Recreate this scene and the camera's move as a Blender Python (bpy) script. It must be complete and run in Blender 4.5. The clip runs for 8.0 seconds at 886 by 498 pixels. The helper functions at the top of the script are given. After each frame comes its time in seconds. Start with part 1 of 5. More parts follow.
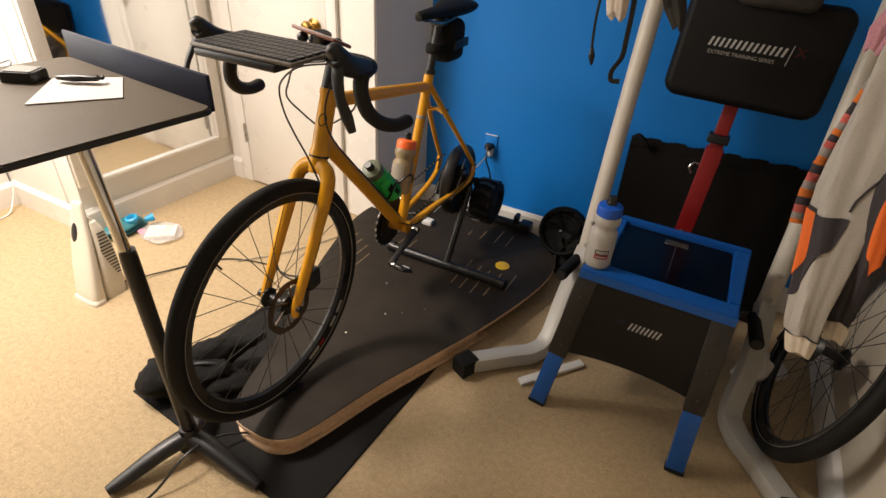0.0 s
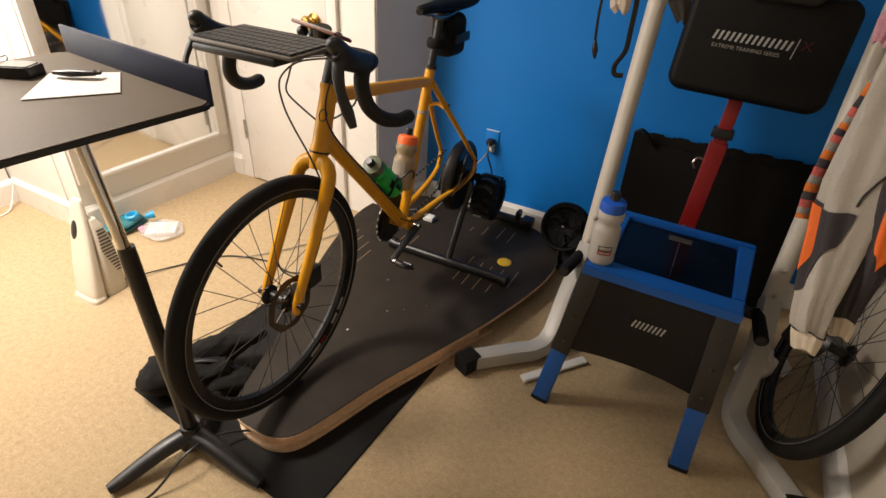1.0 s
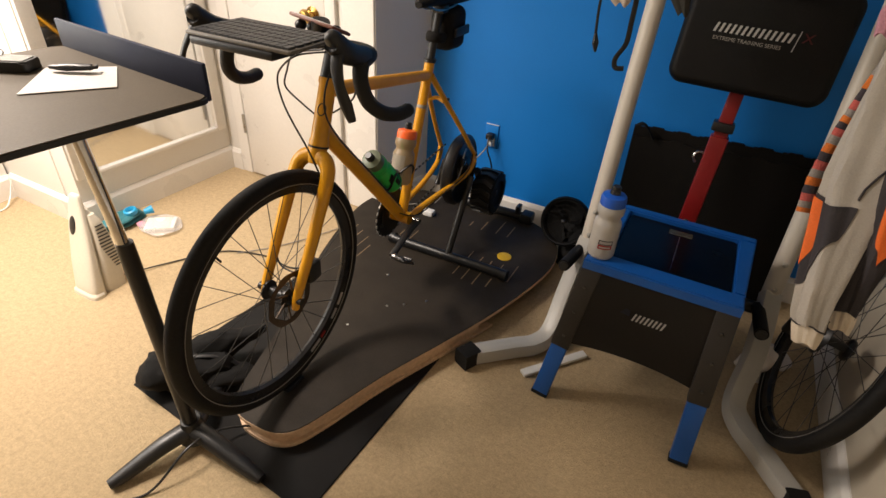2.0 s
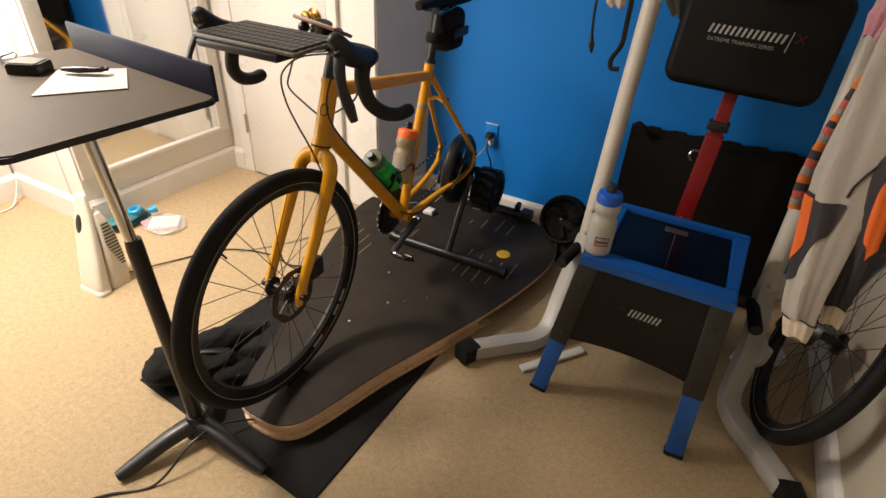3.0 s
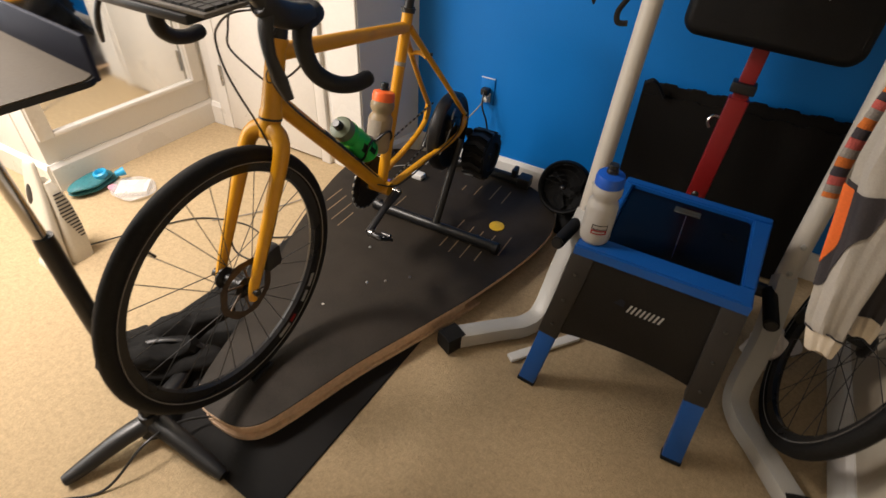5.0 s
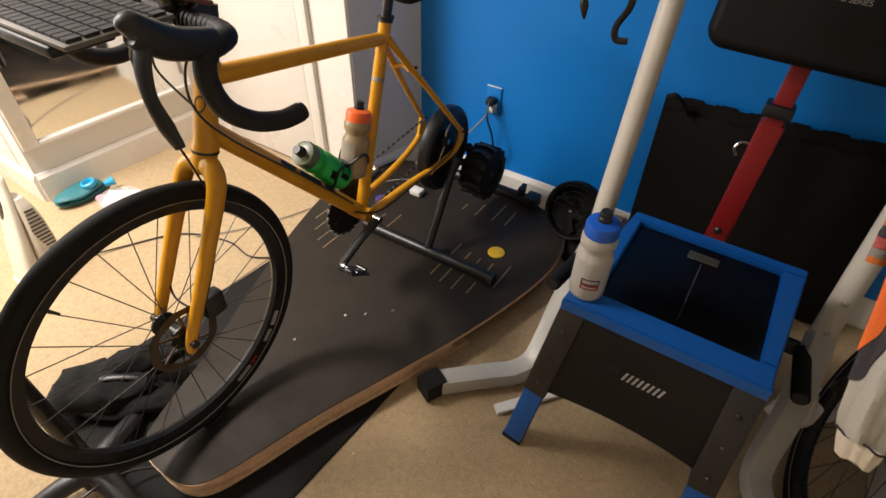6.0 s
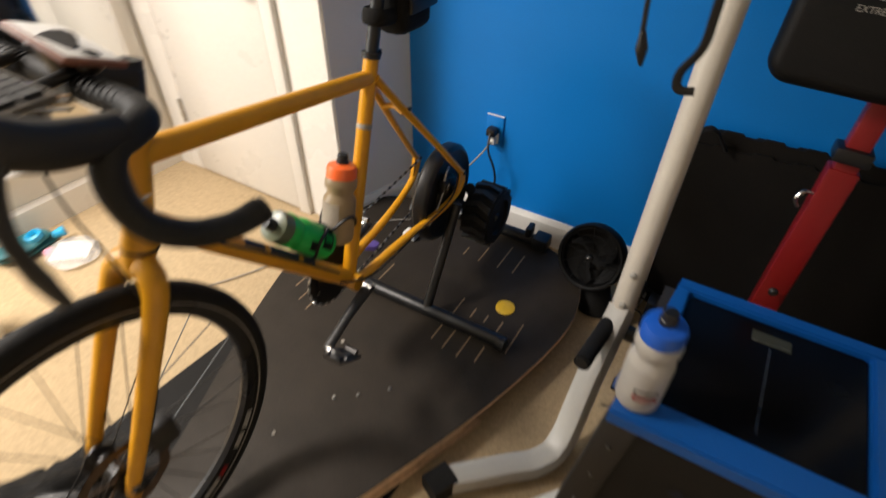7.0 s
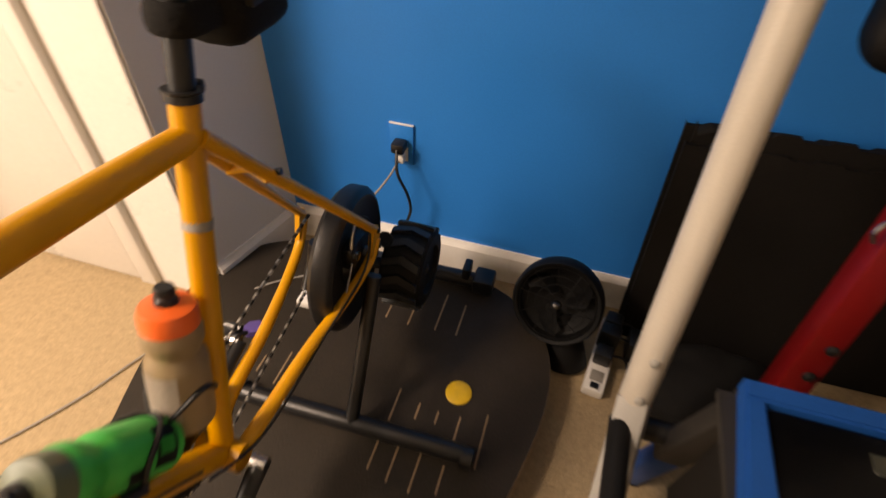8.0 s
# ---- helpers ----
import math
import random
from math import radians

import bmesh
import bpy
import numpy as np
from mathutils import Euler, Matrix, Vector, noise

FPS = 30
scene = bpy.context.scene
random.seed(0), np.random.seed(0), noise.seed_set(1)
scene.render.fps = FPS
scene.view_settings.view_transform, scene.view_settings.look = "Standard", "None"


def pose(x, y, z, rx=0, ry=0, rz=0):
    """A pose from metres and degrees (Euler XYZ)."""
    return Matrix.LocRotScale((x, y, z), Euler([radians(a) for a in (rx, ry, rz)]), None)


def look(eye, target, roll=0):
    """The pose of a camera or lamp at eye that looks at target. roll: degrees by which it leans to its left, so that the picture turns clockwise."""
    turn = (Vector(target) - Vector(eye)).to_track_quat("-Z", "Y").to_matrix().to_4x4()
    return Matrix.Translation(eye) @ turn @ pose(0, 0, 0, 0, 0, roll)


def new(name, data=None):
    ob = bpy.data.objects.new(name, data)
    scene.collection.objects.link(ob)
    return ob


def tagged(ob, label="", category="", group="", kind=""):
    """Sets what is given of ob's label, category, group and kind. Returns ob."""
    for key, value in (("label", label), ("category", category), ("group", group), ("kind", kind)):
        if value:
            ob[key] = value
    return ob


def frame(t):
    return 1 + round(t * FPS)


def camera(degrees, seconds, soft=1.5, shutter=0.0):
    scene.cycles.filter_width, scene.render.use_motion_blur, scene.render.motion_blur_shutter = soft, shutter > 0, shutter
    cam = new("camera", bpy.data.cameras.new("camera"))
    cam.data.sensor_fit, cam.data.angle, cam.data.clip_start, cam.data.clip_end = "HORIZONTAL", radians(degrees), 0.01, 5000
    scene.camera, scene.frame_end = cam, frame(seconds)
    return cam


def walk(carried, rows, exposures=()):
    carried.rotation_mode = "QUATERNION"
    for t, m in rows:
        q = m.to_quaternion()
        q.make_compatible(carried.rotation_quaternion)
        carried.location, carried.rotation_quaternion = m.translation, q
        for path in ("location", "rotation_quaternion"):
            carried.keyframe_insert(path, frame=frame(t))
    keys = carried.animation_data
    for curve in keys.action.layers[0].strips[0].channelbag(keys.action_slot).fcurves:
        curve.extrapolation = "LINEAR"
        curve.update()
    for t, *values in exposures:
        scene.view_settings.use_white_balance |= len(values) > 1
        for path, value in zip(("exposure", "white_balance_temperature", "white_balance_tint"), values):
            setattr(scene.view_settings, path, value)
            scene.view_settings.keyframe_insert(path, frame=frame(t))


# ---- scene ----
cam = camera(79.3, 8.0, shutter=0.5)
PATH = [
    (0, (1.393, 0.743, 1.364), (0.654, 2.251, 0.278), 3.9),
    (0.5, (1.392, 0.744, 1.359), (0.652, 2.251, 0.272), 3.8),
    (1, (1.386, 0.751, 1.357), (0.648, 2.251, 0.26), 3.7),
    (1.5, (1.378, 0.761, 1.351), (0.647, 2.255, 0.241), 3.7),
    (3, (1.399, 0.728, 1.367), (0.667, 2.218, 0.251), 3.5),
    (3.5, (1.398, 0.724, 1.367), (0.674, 2.215, 0.248), 3.7),
    (4, (1.379, 0.753, 1.344), (0.684, 2.221, 0.176), 4.0),
    (5.3, (1.377, 1.067, 1.356), (0.656, 2.402, 0.054), 3.0),
    (5.5, (1.389, 1.137, 1.352), (0.644, 2.458, 0.048), 2.7),
    (6, (1.4, 1.241, 1.344), (0.594, 2.51, 0.025), 1.4),
    (6.5, (1.385, 1.303, 1.323), (0.544, 2.549, 0.004), 0.5),
    (7, (1.206, 1.473, 1.311), (0.436, 2.768, -0.005), 0.7),
    (7.2, (1.089, 1.587, 1.306), (0.462, 2.926, -0.04), 2.3),
    (7.5, (0.997, 1.707, 1.266), (0.558, 3.088, -0.113), 4.1),
    (7.7, (0.968, 1.773, 1.24), (0.586, 3.154, -0.156), 4.2),
    (8, (0.912, 1.925, 1.17), (0.543, 3.293, -0.241), 2.4),
]
walk(cam, [(t, look(eye, target, roll)) for t, eye, target, roll in PATH], [(0, -0.03, 6150, 10), (4.0, -0.03, 6150, 10), (5.5, 0.1, 5900, 9), (6.5, 0.2, 5950, 10), (7.0, 0.2, 5850, 7), (7.5, 0.17, 6650, 14), (8.0, 0.24, 7500, 18)])


# ---- world and light ----
world = bpy.data.worlds.new("world")
world.use_nodes = True
scene.world = world
wn = world.node_tree.nodes
sky = wn.new("ShaderNodeTexSky")
sky.sky_type, sky.sun_disc = "NISHITA", False
sky.sun_elevation, sky.sun_rotation = radians(35), radians(-70)
world.node_tree.links.new(sky.outputs[0], wn["Background"].inputs[0])
wn["Background"].inputs[1].default_value = 0.08


def area_lamp(name, at, target, sx, sy, watts, colour, spread=180):
    data = bpy.data.lights.new(name, "AREA")
    data.shape, data.size, data.size_y, data.energy, data.color = "RECTANGLE", sx, sy, watts, colour
    data.spread = radians(spread)
    ob = new(name, data)
    ob.matrix_basis = look(at, target)
    return ob


WINDOW_WATTS, LAMP_WATTS = 34, 77
area_lamp("window_light", (-1.47, 0.95, 1.45), (0.0, 1.2, 1.2), 1.2, 1.2, WINDOW_WATTS, (1.0, 0.91, 0.77))
area_lamp("ceiling_lamp_light", (-0.85, 1.25, 2.36), (-0.85, 1.25, 0), 0.56, 0.56, LAMP_WATTS, (1.0, 0.835, 0.695), 150)


# ---- materials ----
def mat(name, colour, rough=0.5, metal=0.0, grain=60.0, vary=0.12, bump=0.1, big=4.0, coat=0.0, alpha=1.0, transmit=0.0, depth=0.002, stain=None, per_object=0.0, spec=0.5):
    m = bpy.data.materials.new(name)
    m.use_nodes = True
    nt = m.node_tree
    n, link = nt.nodes, nt.links.new
    b = n["Principled BSDF"]
    b.inputs["Metallic"].default_value = metal
    b.inputs["Specular IOR Level"].default_value = spec
    b.inputs["Coat Weight"].default_value = coat
    b.inputs["Transmission Weight"].default_value = transmit
    b.inputs["Alpha"].default_value = alpha
    co = n.new("ShaderNodeTexCoord")
    fine = n.new("ShaderNodeTexNoise")
    fine.inputs["Scale"].default_value, fine.inputs["Detail"].default_value = grain, 4
    wide = n.new("ShaderNodeTexNoise")
    wide.inputs["Scale"].default_value, wide.inputs["Detail"].default_value = big, 5
    link(co.outputs["Object"], fine.inputs["Vector"])
    link(co.outputs["Object"], wide.inputs["Vector"])
    add = n.new("ShaderNodeMath")
    add.operation = "ADD"
    link(fine.outputs["Fac"], add.inputs[0])
    link(wide.outputs["Fac"], add.inputs[1])
    ramp = n.new("ShaderNodeMapRange")
    ramp.inputs["From Min"].default_value, ramp.inputs["From Max"].default_value = 0.6, 1.4
    link(add.outputs[0], ramp.inputs["Value"])
    mix = n.new("ShaderNodeMix")
    mix.data_type = "RGBA"
    other = stain if stain else tuple(c * (1 - 2 * vary) for c in colour)
    mix.inputs["A"].default_value = (*other, 1)
    mix.inputs["B"].default_value = (*(min(1, c * (1 + 0.35 * vary)) for c in colour), 1)
    link(ramp.outputs[0], mix.inputs["Factor"])
    last = mix.outputs["Result"]
    if per_object:
        info = n.new("ShaderNodeObjectInfo")
        hsv = n.new("ShaderNodeHueSaturation")
        val = n.new("ShaderNodeMapRange")
        val.inputs["To Min"].default_value, val.inputs["To Max"].default_value = 1 - per_object, 1 + per_object
        link(info.outputs["Random"], val.inputs["Value"])
        link(val.outputs[0], hsv.inputs["Value"])
        link(last, hsv.inputs["Color"])
        last = hsv.outputs[0]
    link(last, b.inputs["Base Color"])
    rr = n.new("ShaderNodeMapRange")
    rr.inputs["From Min"].default_value, rr.inputs["From Max"].default_value = 0.3, 0.7
    rr.inputs["To Min"].default_value, rr.inputs["To Max"].default_value = max(0.02, rough - 0.08), min(1, rough + 0.08)
    link(wide.outputs["Fac"], rr.inputs["Value"])
    link(rr.outputs[0], b.inputs["Roughness"])
    if bump:
        bp = n.new("ShaderNodeBump")
        bp.inputs["Strength"].default_value, bp.inputs["Distance"].default_value = bump, depth
        link(fine.outputs["Fac"], bp.inputs["Height"])
        link(bp.outputs[0], b.inputs["Normal"])
    return m


WHITE_WALL = mat("white_wall_paint", (0.78, 0.76, 0.72), 0.55, grain=180, vary=0.03, bump=0.12)
TRIM = mat("white_trim_paint", (0.82, 0.80, 0.76), 0.32, grain=90, vary=0.03, bump=0.05)
BLUE_WALL = mat("blue_wall_paint", (0.013, 0.205, 0.68), 0.45, grain=220, vary=0.06, bump=0.15, spec=0.3)
CARPET = mat("beige_carpet", (0.65, 0.495, 0.295), 0.97, grain=140, vary=0.25, bump=1.0, big=52, depth=0.008, spec=0.15)
for node in CARPET.node_tree.nodes:
    if node.bl_idname == "ShaderNodeTexNoise" and node.inputs["Scale"].default_value > 50:
        node.inputs["Detail"].default_value, node.inputs["Roughness"].default_value = 9, 0.78
CEILING = mat("ceiling_paint", (0.8, 0.8, 0.78), 0.9, grain=120, vary=0.03, bump=0.3)
YELLOW = mat("mustard_yellow_frame_paint", (0.64, 0.30, 0.002), 0.36, grain=22, vary=0.09, bump=0.02)
RUBBER = mat("black_tyre_rubber", (0.0108, 0.0102, 0.0096), 0.72, grain=150, vary=0.3, bump=0.3, spec=0.3)
BLACK = mat("black_plastic", (0.0084, 0.0084, 0.0090), 0.42, grain=200, vary=0.2, bump=0.1)
BLACK_METAL = mat("black_powder_coated_metal", (0.0096, 0.0096, 0.0102), 0.38, grain=260, vary=0.2, bump=0.12)
TAPE = mat("black_bar_tape", (0.0096, 0.0093, 0.0090), 0.62, grain=320, vary=0.3, bump=0.4, spec=0.35)
RIM = mat("black_anodised_rim", (0.02, 0.02, 0.021), 0.3, 0.3, grain=90, vary=0.2, bump=0.05)
STEEL = mat("brushed_steel", (0.55, 0.54, 0.52), 0.3, 1.0, grain=140, vary=0.15, bump=0.08)
CHROME = mat("chrome", (0.7, 0.69, 0.67), 0.12, 1.0, grain=40, vary=0.05, bump=0.0)
DARK_STEEL = mat("dark_steel", (0.12, 0.118, 0.115), 0.35, 1.0, grain=140, vary=0.15, bump=0.08)
ROTOR = mat("worn_steel_brake_rotor", (0.13, 0.10, 0.078), 0.45, 0.9, grain=90, vary=0.25, bump=0.1)
SPOKE = mat("dark_steel_spoke", (0.10, 0.10, 0.10), 0.35, 0.9, grain=60, vary=0.1, bump=0.0)
BOARD = mat("black_painted_board", (0.0150, 0.0120, 0.0088), 0.62, grain=190, vary=0.35, bump=0.35, big=9, stain=(0.030, 0.0232, 0.0165))
GROOVE = mat("dusty_bare_wood_groove", (0.30, 0.20, 0.11), 0.7, grain=120, vary=0.25, bump=0.2)
# Colour of the unseen rear wall, kept low so less light bounces back.
REAR_WALL = mat("bounce_cutting_rear_wall", (0.40, 0.37, 0.33), 0.7, grain=180, vary=0.05, bump=0.12)
EAST_WALL = mat("beige_wall_paint", (0.50, 0.45, 0.36), 0.6, grain=180, vary=0.05, bump=0.12)
PLY = mat("plywood_edge", (0.72, 0.50, 0.32), 0.6, grain=70, vary=0.2, bump=0.2)
MAT = mat("black_floor_mat", (0.0114, 0.0108, 0.0102), 0.8, grain=350, vary=0.3, bump=0.5, spec=0.3)
FOAM = mat("black_foam_tile", (0.010, 0.0082, 0.0066), 0.85, grain=300, vary=0.35, bump=0.6, spec=0.12)
YELLOW_PLASTIC = mat("yellow_plastic", (0.72, 0.46, 0.02), 0.4, grain=80, vary=0.1, bump=0.05)
FAN_BLACK = mat("dull_black_fan_plastic", (0.006, 0.006, 0.0062), 0.55, grain=200, vary=0.2, bump=0.1, spec=0.2)
POST = mat("off_white_powder_coat", (0.60, 0.56, 0.49), 0.4, grain=300, vary=0.05, bump=0.12)
GREY_TUBE = mat("grey_powder_coat", (0.42, 0.41, 0.38), 0.42, grain=300, vary=0.06, bump=0.12)
BOX_BLUE = mat("bright_blue_plastic", (0.006, 0.084, 0.36), 0.42, grain=260, vary=0.1, bump=0.25)
STEP_GREY = mat("charcoal_powder_coat", (0.032, 0.029, 0.026), 0.5, grain=320, vary=0.2, bump=0.25, spec=0.3)
GLASS_BLACK = mat("black_glass", (0.003, 0.003, 0.0035), 0.22, grain=20, vary=0.1, bump=0.0)
GLASS_BLACK.node_tree.nodes["Principled BSDF"].inputs["Specular IOR Level"].default_value = 0.25
LCD = mat("grey_display", (0.045, 0.048, 0.036), 0.25, grain=60, vary=0.1, bump=0.0)
RED = mat("red_powder_coat", (0.20, 0.005, 0.006), 0.38, grain=280, vary=0.08, bump=0.12)
VINYL = mat("black_vinyl_pad", (0.0045, 0.004, 0.0036), 0.6, grain=260, vary=0.25, bump=0.4, spec=0.28)
PAD_GREY = mat("worn_grey_vinyl", (0.05, 0.047, 0.04), 0.6, grain=220, vary=0.2, bump=0.3, spec=0.25)
LETTER = mat("white_print", (0.7, 0.69, 0.66), 0.5, grain=80, vary=0.05, bump=0.0)
RED_PRINT = mat("red_print", (0.5, 0.02, 0.02), 0.5, grain=80, vary=0.08, bump=0.0)
DARK_RED_PRINT = mat("dark_red_print", (0.10, 0.008, 0.008), 0.5, grain=80, vary=0.08, bump=0.0)
BLUE_PRINT = mat("dark_blue_print", (0.018, 0.022, 0.042), 0.5, grain=80, vary=0.08, bump=0.0)
BLACK_PRINT = mat("black_print", (0.012, 0.012, 0.012), 0.5, grain=80, vary=0.08, bump=0.0)
GREEN = mat("green_bottle_plastic", (0.03, 0.50, 0.075), 0.38, grain=40, vary=0.08, bump=0.03, transmit=0.15)
CLEAR_GREY = mat("smoky_bottle_cap", (0.13, 0.155, 0.095), 0.35, grain=40, vary=0.1, bump=0.03, transmit=0.15)
ORANGE = mat("orange_cap", (0.86, 0.14, 0.025), 0.4, grain=60, vary=0.06, bump=0.03)
BEIGE_BOTTLE = mat("frosted_beige_bottle", (0.36, 0.265, 0.15), 0.35, grain=30, vary=0.12, bump=0.03, transmit=0.3)
FROST = mat("frosted_white_bottle", (0.60, 0.58, 0.54), 0.32, grain=30, vary=0.06, bump=0.03, transmit=0.35)
CAP_BLUE = mat("blue_cap", (0.012, 0.09, 0.50), 0.38, grain=60, vary=0.06, bump=0.03)
CREAM = mat("cream_appliance_plastic", (0.66, 0.61, 0.50), 0.4, grain=120, vary=0.05, bump=0.06)
TEAL = mat("teal_rubber", (0.03, 0.17, 0.20), 0.5, grain=120, vary=0.2, bump=0.2)
LIGHT_BLUE = mat("light_blue_plastic", (0.03, 0.36, 0.66), 0.4, grain=60, vary=0.1, bump=0.05)
TISSUE = mat("white_tissue", (0.76, 0.72, 0.68), 0.8, grain=120, vary=0.06, bump=0.4)
PINK = mat("pink_cloth", (0.62, 0.30, 0.38), 0.85, grain=160, vary=0.2, bump=0.5)
PLASTIC_FILM = mat("clear_plastic_film", (0.75, 0.72, 0.68), 0.2, grain=40, vary=0.05, bump=0.3, alpha=0.35)
DESK = mat("grey_laminate_desk", (0.112, 0.089, 0.060), 0.55, grain=260, vary=0.15, bump=0.1, spec=0.3)
DESK_LIP = mat("dark_blue_lip", (0.018, 0.023, 0.052), 0.6, grain=260, vary=0.15, bump=0.12, spec=0.3)
BRASS = mat("brass", (0.62, 0.40, 0.12), 0.22, 1.0, grain=60, vary=0.1, bump=0.03)
MIRROR = mat("mirror_glass", (0.86, 0.87, 0.86), 0.02, 1.0, grain=5, vary=0.0, bump=0.0)
MIRROR.node_tree.nodes["Principled BSDF"].inputs["Roughness"].default_value = 0.0
FABRIC_BLACK = mat("black_nylon_fabric", (0.0084, 0.0078, 0.0072), 0.85, grain=260, vary=0.35, bump=0.6, spec=0.15)
FABRIC_WHITE = mat("light_jersey_fabric", (0.44, 0.41, 0.365), 0.85, grain=260, vary=0.08, bump=0.4, spec=0.2)
FABRIC_CUFF = mat("cream_cuff_fabric", (0.72, 0.64, 0.52), 0.85, grain=260, vary=0.08, bump=0.4)
FABRIC_DARK = mat("charcoal_jersey_fabric", (0.055, 0.05, 0.055), 0.85, grain=260, vary=0.15, bump=0.4, spec=0.2)
FABRIC_ORANGE = mat("orange_jersey_fabric", (0.85, 0.16, 0.015), 0.8, grain=260, vary=0.1, bump=0.4)
KNIT = [mat("knit_" + n, c, 0.9, grain=300, vary=0.2, bump=0.8) for n, c in
        (("orange", (0.75, 0.20, 0.03)), ("charcoal", (0.06, 0.05, 0.06)), ("coral", (0.62, 0.13, 0.11)), ("grey", (0.36, 0.33, 0.30)))]
KEY = mat("dark_keycap", (0.03, 0.03, 0.031), 0.5, grain=120, vary=0.15, bump=0.05)
KEY_BASE = mat("keyboard_base", (0.15, 0.135, 0.115), 0.45, grain=120, vary=0.15, bump=0.05)
PHONE_BACK = mat("brown_phone_case", (0.20, 0.075, 0.045), 0.5, grain=120, vary=0.15, bump=0.1)
CABLE_GREY = mat("grey_cable", (0.30, 0.28, 0.25), 0.5, grain=60, vary=0.1, bump=0.0)
WHITE_PLASTIC = mat("white_plastic", (0.74, 0.73, 0.70), 0.35, grain=60, vary=0.04, bump=0.03)
BAG_CLOTH = mat("beige_bag_cloth", (0.58, 0.50, 0.42), 0.85, grain=200, vary=0.1, bump=0.4)
PURPLE = mat("purple_plastic", (0.09, 0.06, 0.24), 0.35, grain=60, vary=0.1, bump=0.02)

for m_ in (VINYL, FOAM, MAT, BOARD, DESK_LIP, FABRIC_BLACK, RUBBER):
    m_.node_tree.nodes["Principled BSDF"].inputs["Specular IOR Level"].default_value = 0.22


# ---- mesh helpers ----
WORLD_OF = {}


def thing(name, at, label, category, group="", kind=""):
    ob = new(name)
    ob.empty_display_size = 0.05
    ob.location = at
    WORLD_OF[ob.name] = Matrix.Translation(at)
    return tagged(ob, label, category, group, kind)


def part(name, bm, material, parent=None, label="", smooth=True):
    me = bpy.data.meshes.new(name)
    bmesh.ops.recalc_face_normals(bm, faces=bm.faces)
    bm.to_mesh(me)
    bm.free()
    me.materials.append(material)
    if smooth:
        me.shade_smooth()
        me.set_sharp_from_angle(angle=radians(38))
    ob = new(name, me)
    if parent:
        ob.parent = parent
        ob.matrix_parent_inverse = WORLD_OF[parent.name].inverted() if parent.name in WORLD_OF else Matrix()
    if label:
        tagged(ob, label)
    return ob


def solid(name, bm, material, label, category, group="", kind="", smooth=True):
    return tagged(part(name, bm, material, None, "", smooth), label, category, group, kind)


def box(bm, lo, hi, m=None, bevel=0.0, seg=2):
    lo, hi = Vector(lo), Vector(hi)
    r = bmesh.ops.create_cube(bm, size=1.0, matrix=(m or Matrix()) @ Matrix.LocRotScale((lo + hi) / 2, None, hi - lo))
    if bevel:
        es = list({e for v in r["verts"] for e in v.link_edges})
        bmesh.ops.bevel(bm, geom=es, offset=bevel, segments=seg, affect="EDGES", profile=0.5)
    return bm


def boxed(lo, hi, m=None, bevel=0.0, seg=2):
    return box(bmesh.new(), lo, hi, m, bevel, seg)


def smooth_path(pts, n=6):
    pts = [Vector(p) for p in pts]
    out = []
    for i in range(len(pts) - 1):
        a, b, c, d = pts[max(0, i - 1)], pts[i], pts[i + 1], pts[min(len(pts) - 1, i + 2)]
        for k in range(n):
            t = k / n
            out.append(0.5 * ((2 * b) + (c - a) * t + (2 * a - 5 * b + 4 * c - d) * t * t + (3 * b - a - 3 * c + d) * t ** 3))
    return out + [pts[-1]]


def tube(bm, pts, r, seg=12, closed=False, flat=1.0, up=(0, 0, 1), square=0.0):
    """A swept tube; r is one radius or one for each point; flat squeezes it along the second cross axis."""
    pts = [Vector(p) for p in pts]
    n = len(pts)
    rs = r if isinstance(r, (list, tuple)) else [r] * n
    if len(rs) != n:
        rs = [float(np.interp(i / (n - 1), np.linspace(0, 1, len(rs)), rs)) for i in range(n)]
    rings, side = [], None
    turns = [2 * math.pi * (k + (0.5 if square else 0.0)) / seg for k in range(seg)]
    swell = [1 / (abs(math.cos(a)) ** square + abs(math.sin(a)) ** square) ** (1 / square) if square else 1.0 for a in turns]
    for i, p in enumerate(pts):
        a = pts[(i - 1) % n] if closed or i else p
        b = pts[(i + 1) % n] if closed or i < n - 1 else p
        d = (b - a).normalized()
        if side is None:
            u = Vector(up)
            if abs(d.dot(u)) > 0.95:
                u = Vector((1, 0, 0))
            side = d.cross(u).normalized()
        side = (side - d * side.dot(d)).normalized()
        other = d.cross(side)
        rings.append([bm.verts.new(p + rs[i] * w * (math.cos(a) * side + flat * math.sin(a) * other)) for a, w in zip(turns, swell)])
    for i in range(n if closed else n - 1):
        A, B = rings[i], rings[(i + 1) % n]
        for k in range(seg):
            bm.faces.new((A[k], A[(k + 1) % seg], B[(k + 1) % seg], B[k]))
    if not closed:
        bm.faces.new(rings[0])
        bm.faces.new(rings[-1])
    return bm


def tubed(pts, r, seg=12, closed=False, flat=1.0, curve=0, up=(0, 0, 1), square=0.0):
    return tube(bmesh.new(), smooth_path(pts, curve) if curve else pts, r, seg, closed, flat, up, square)


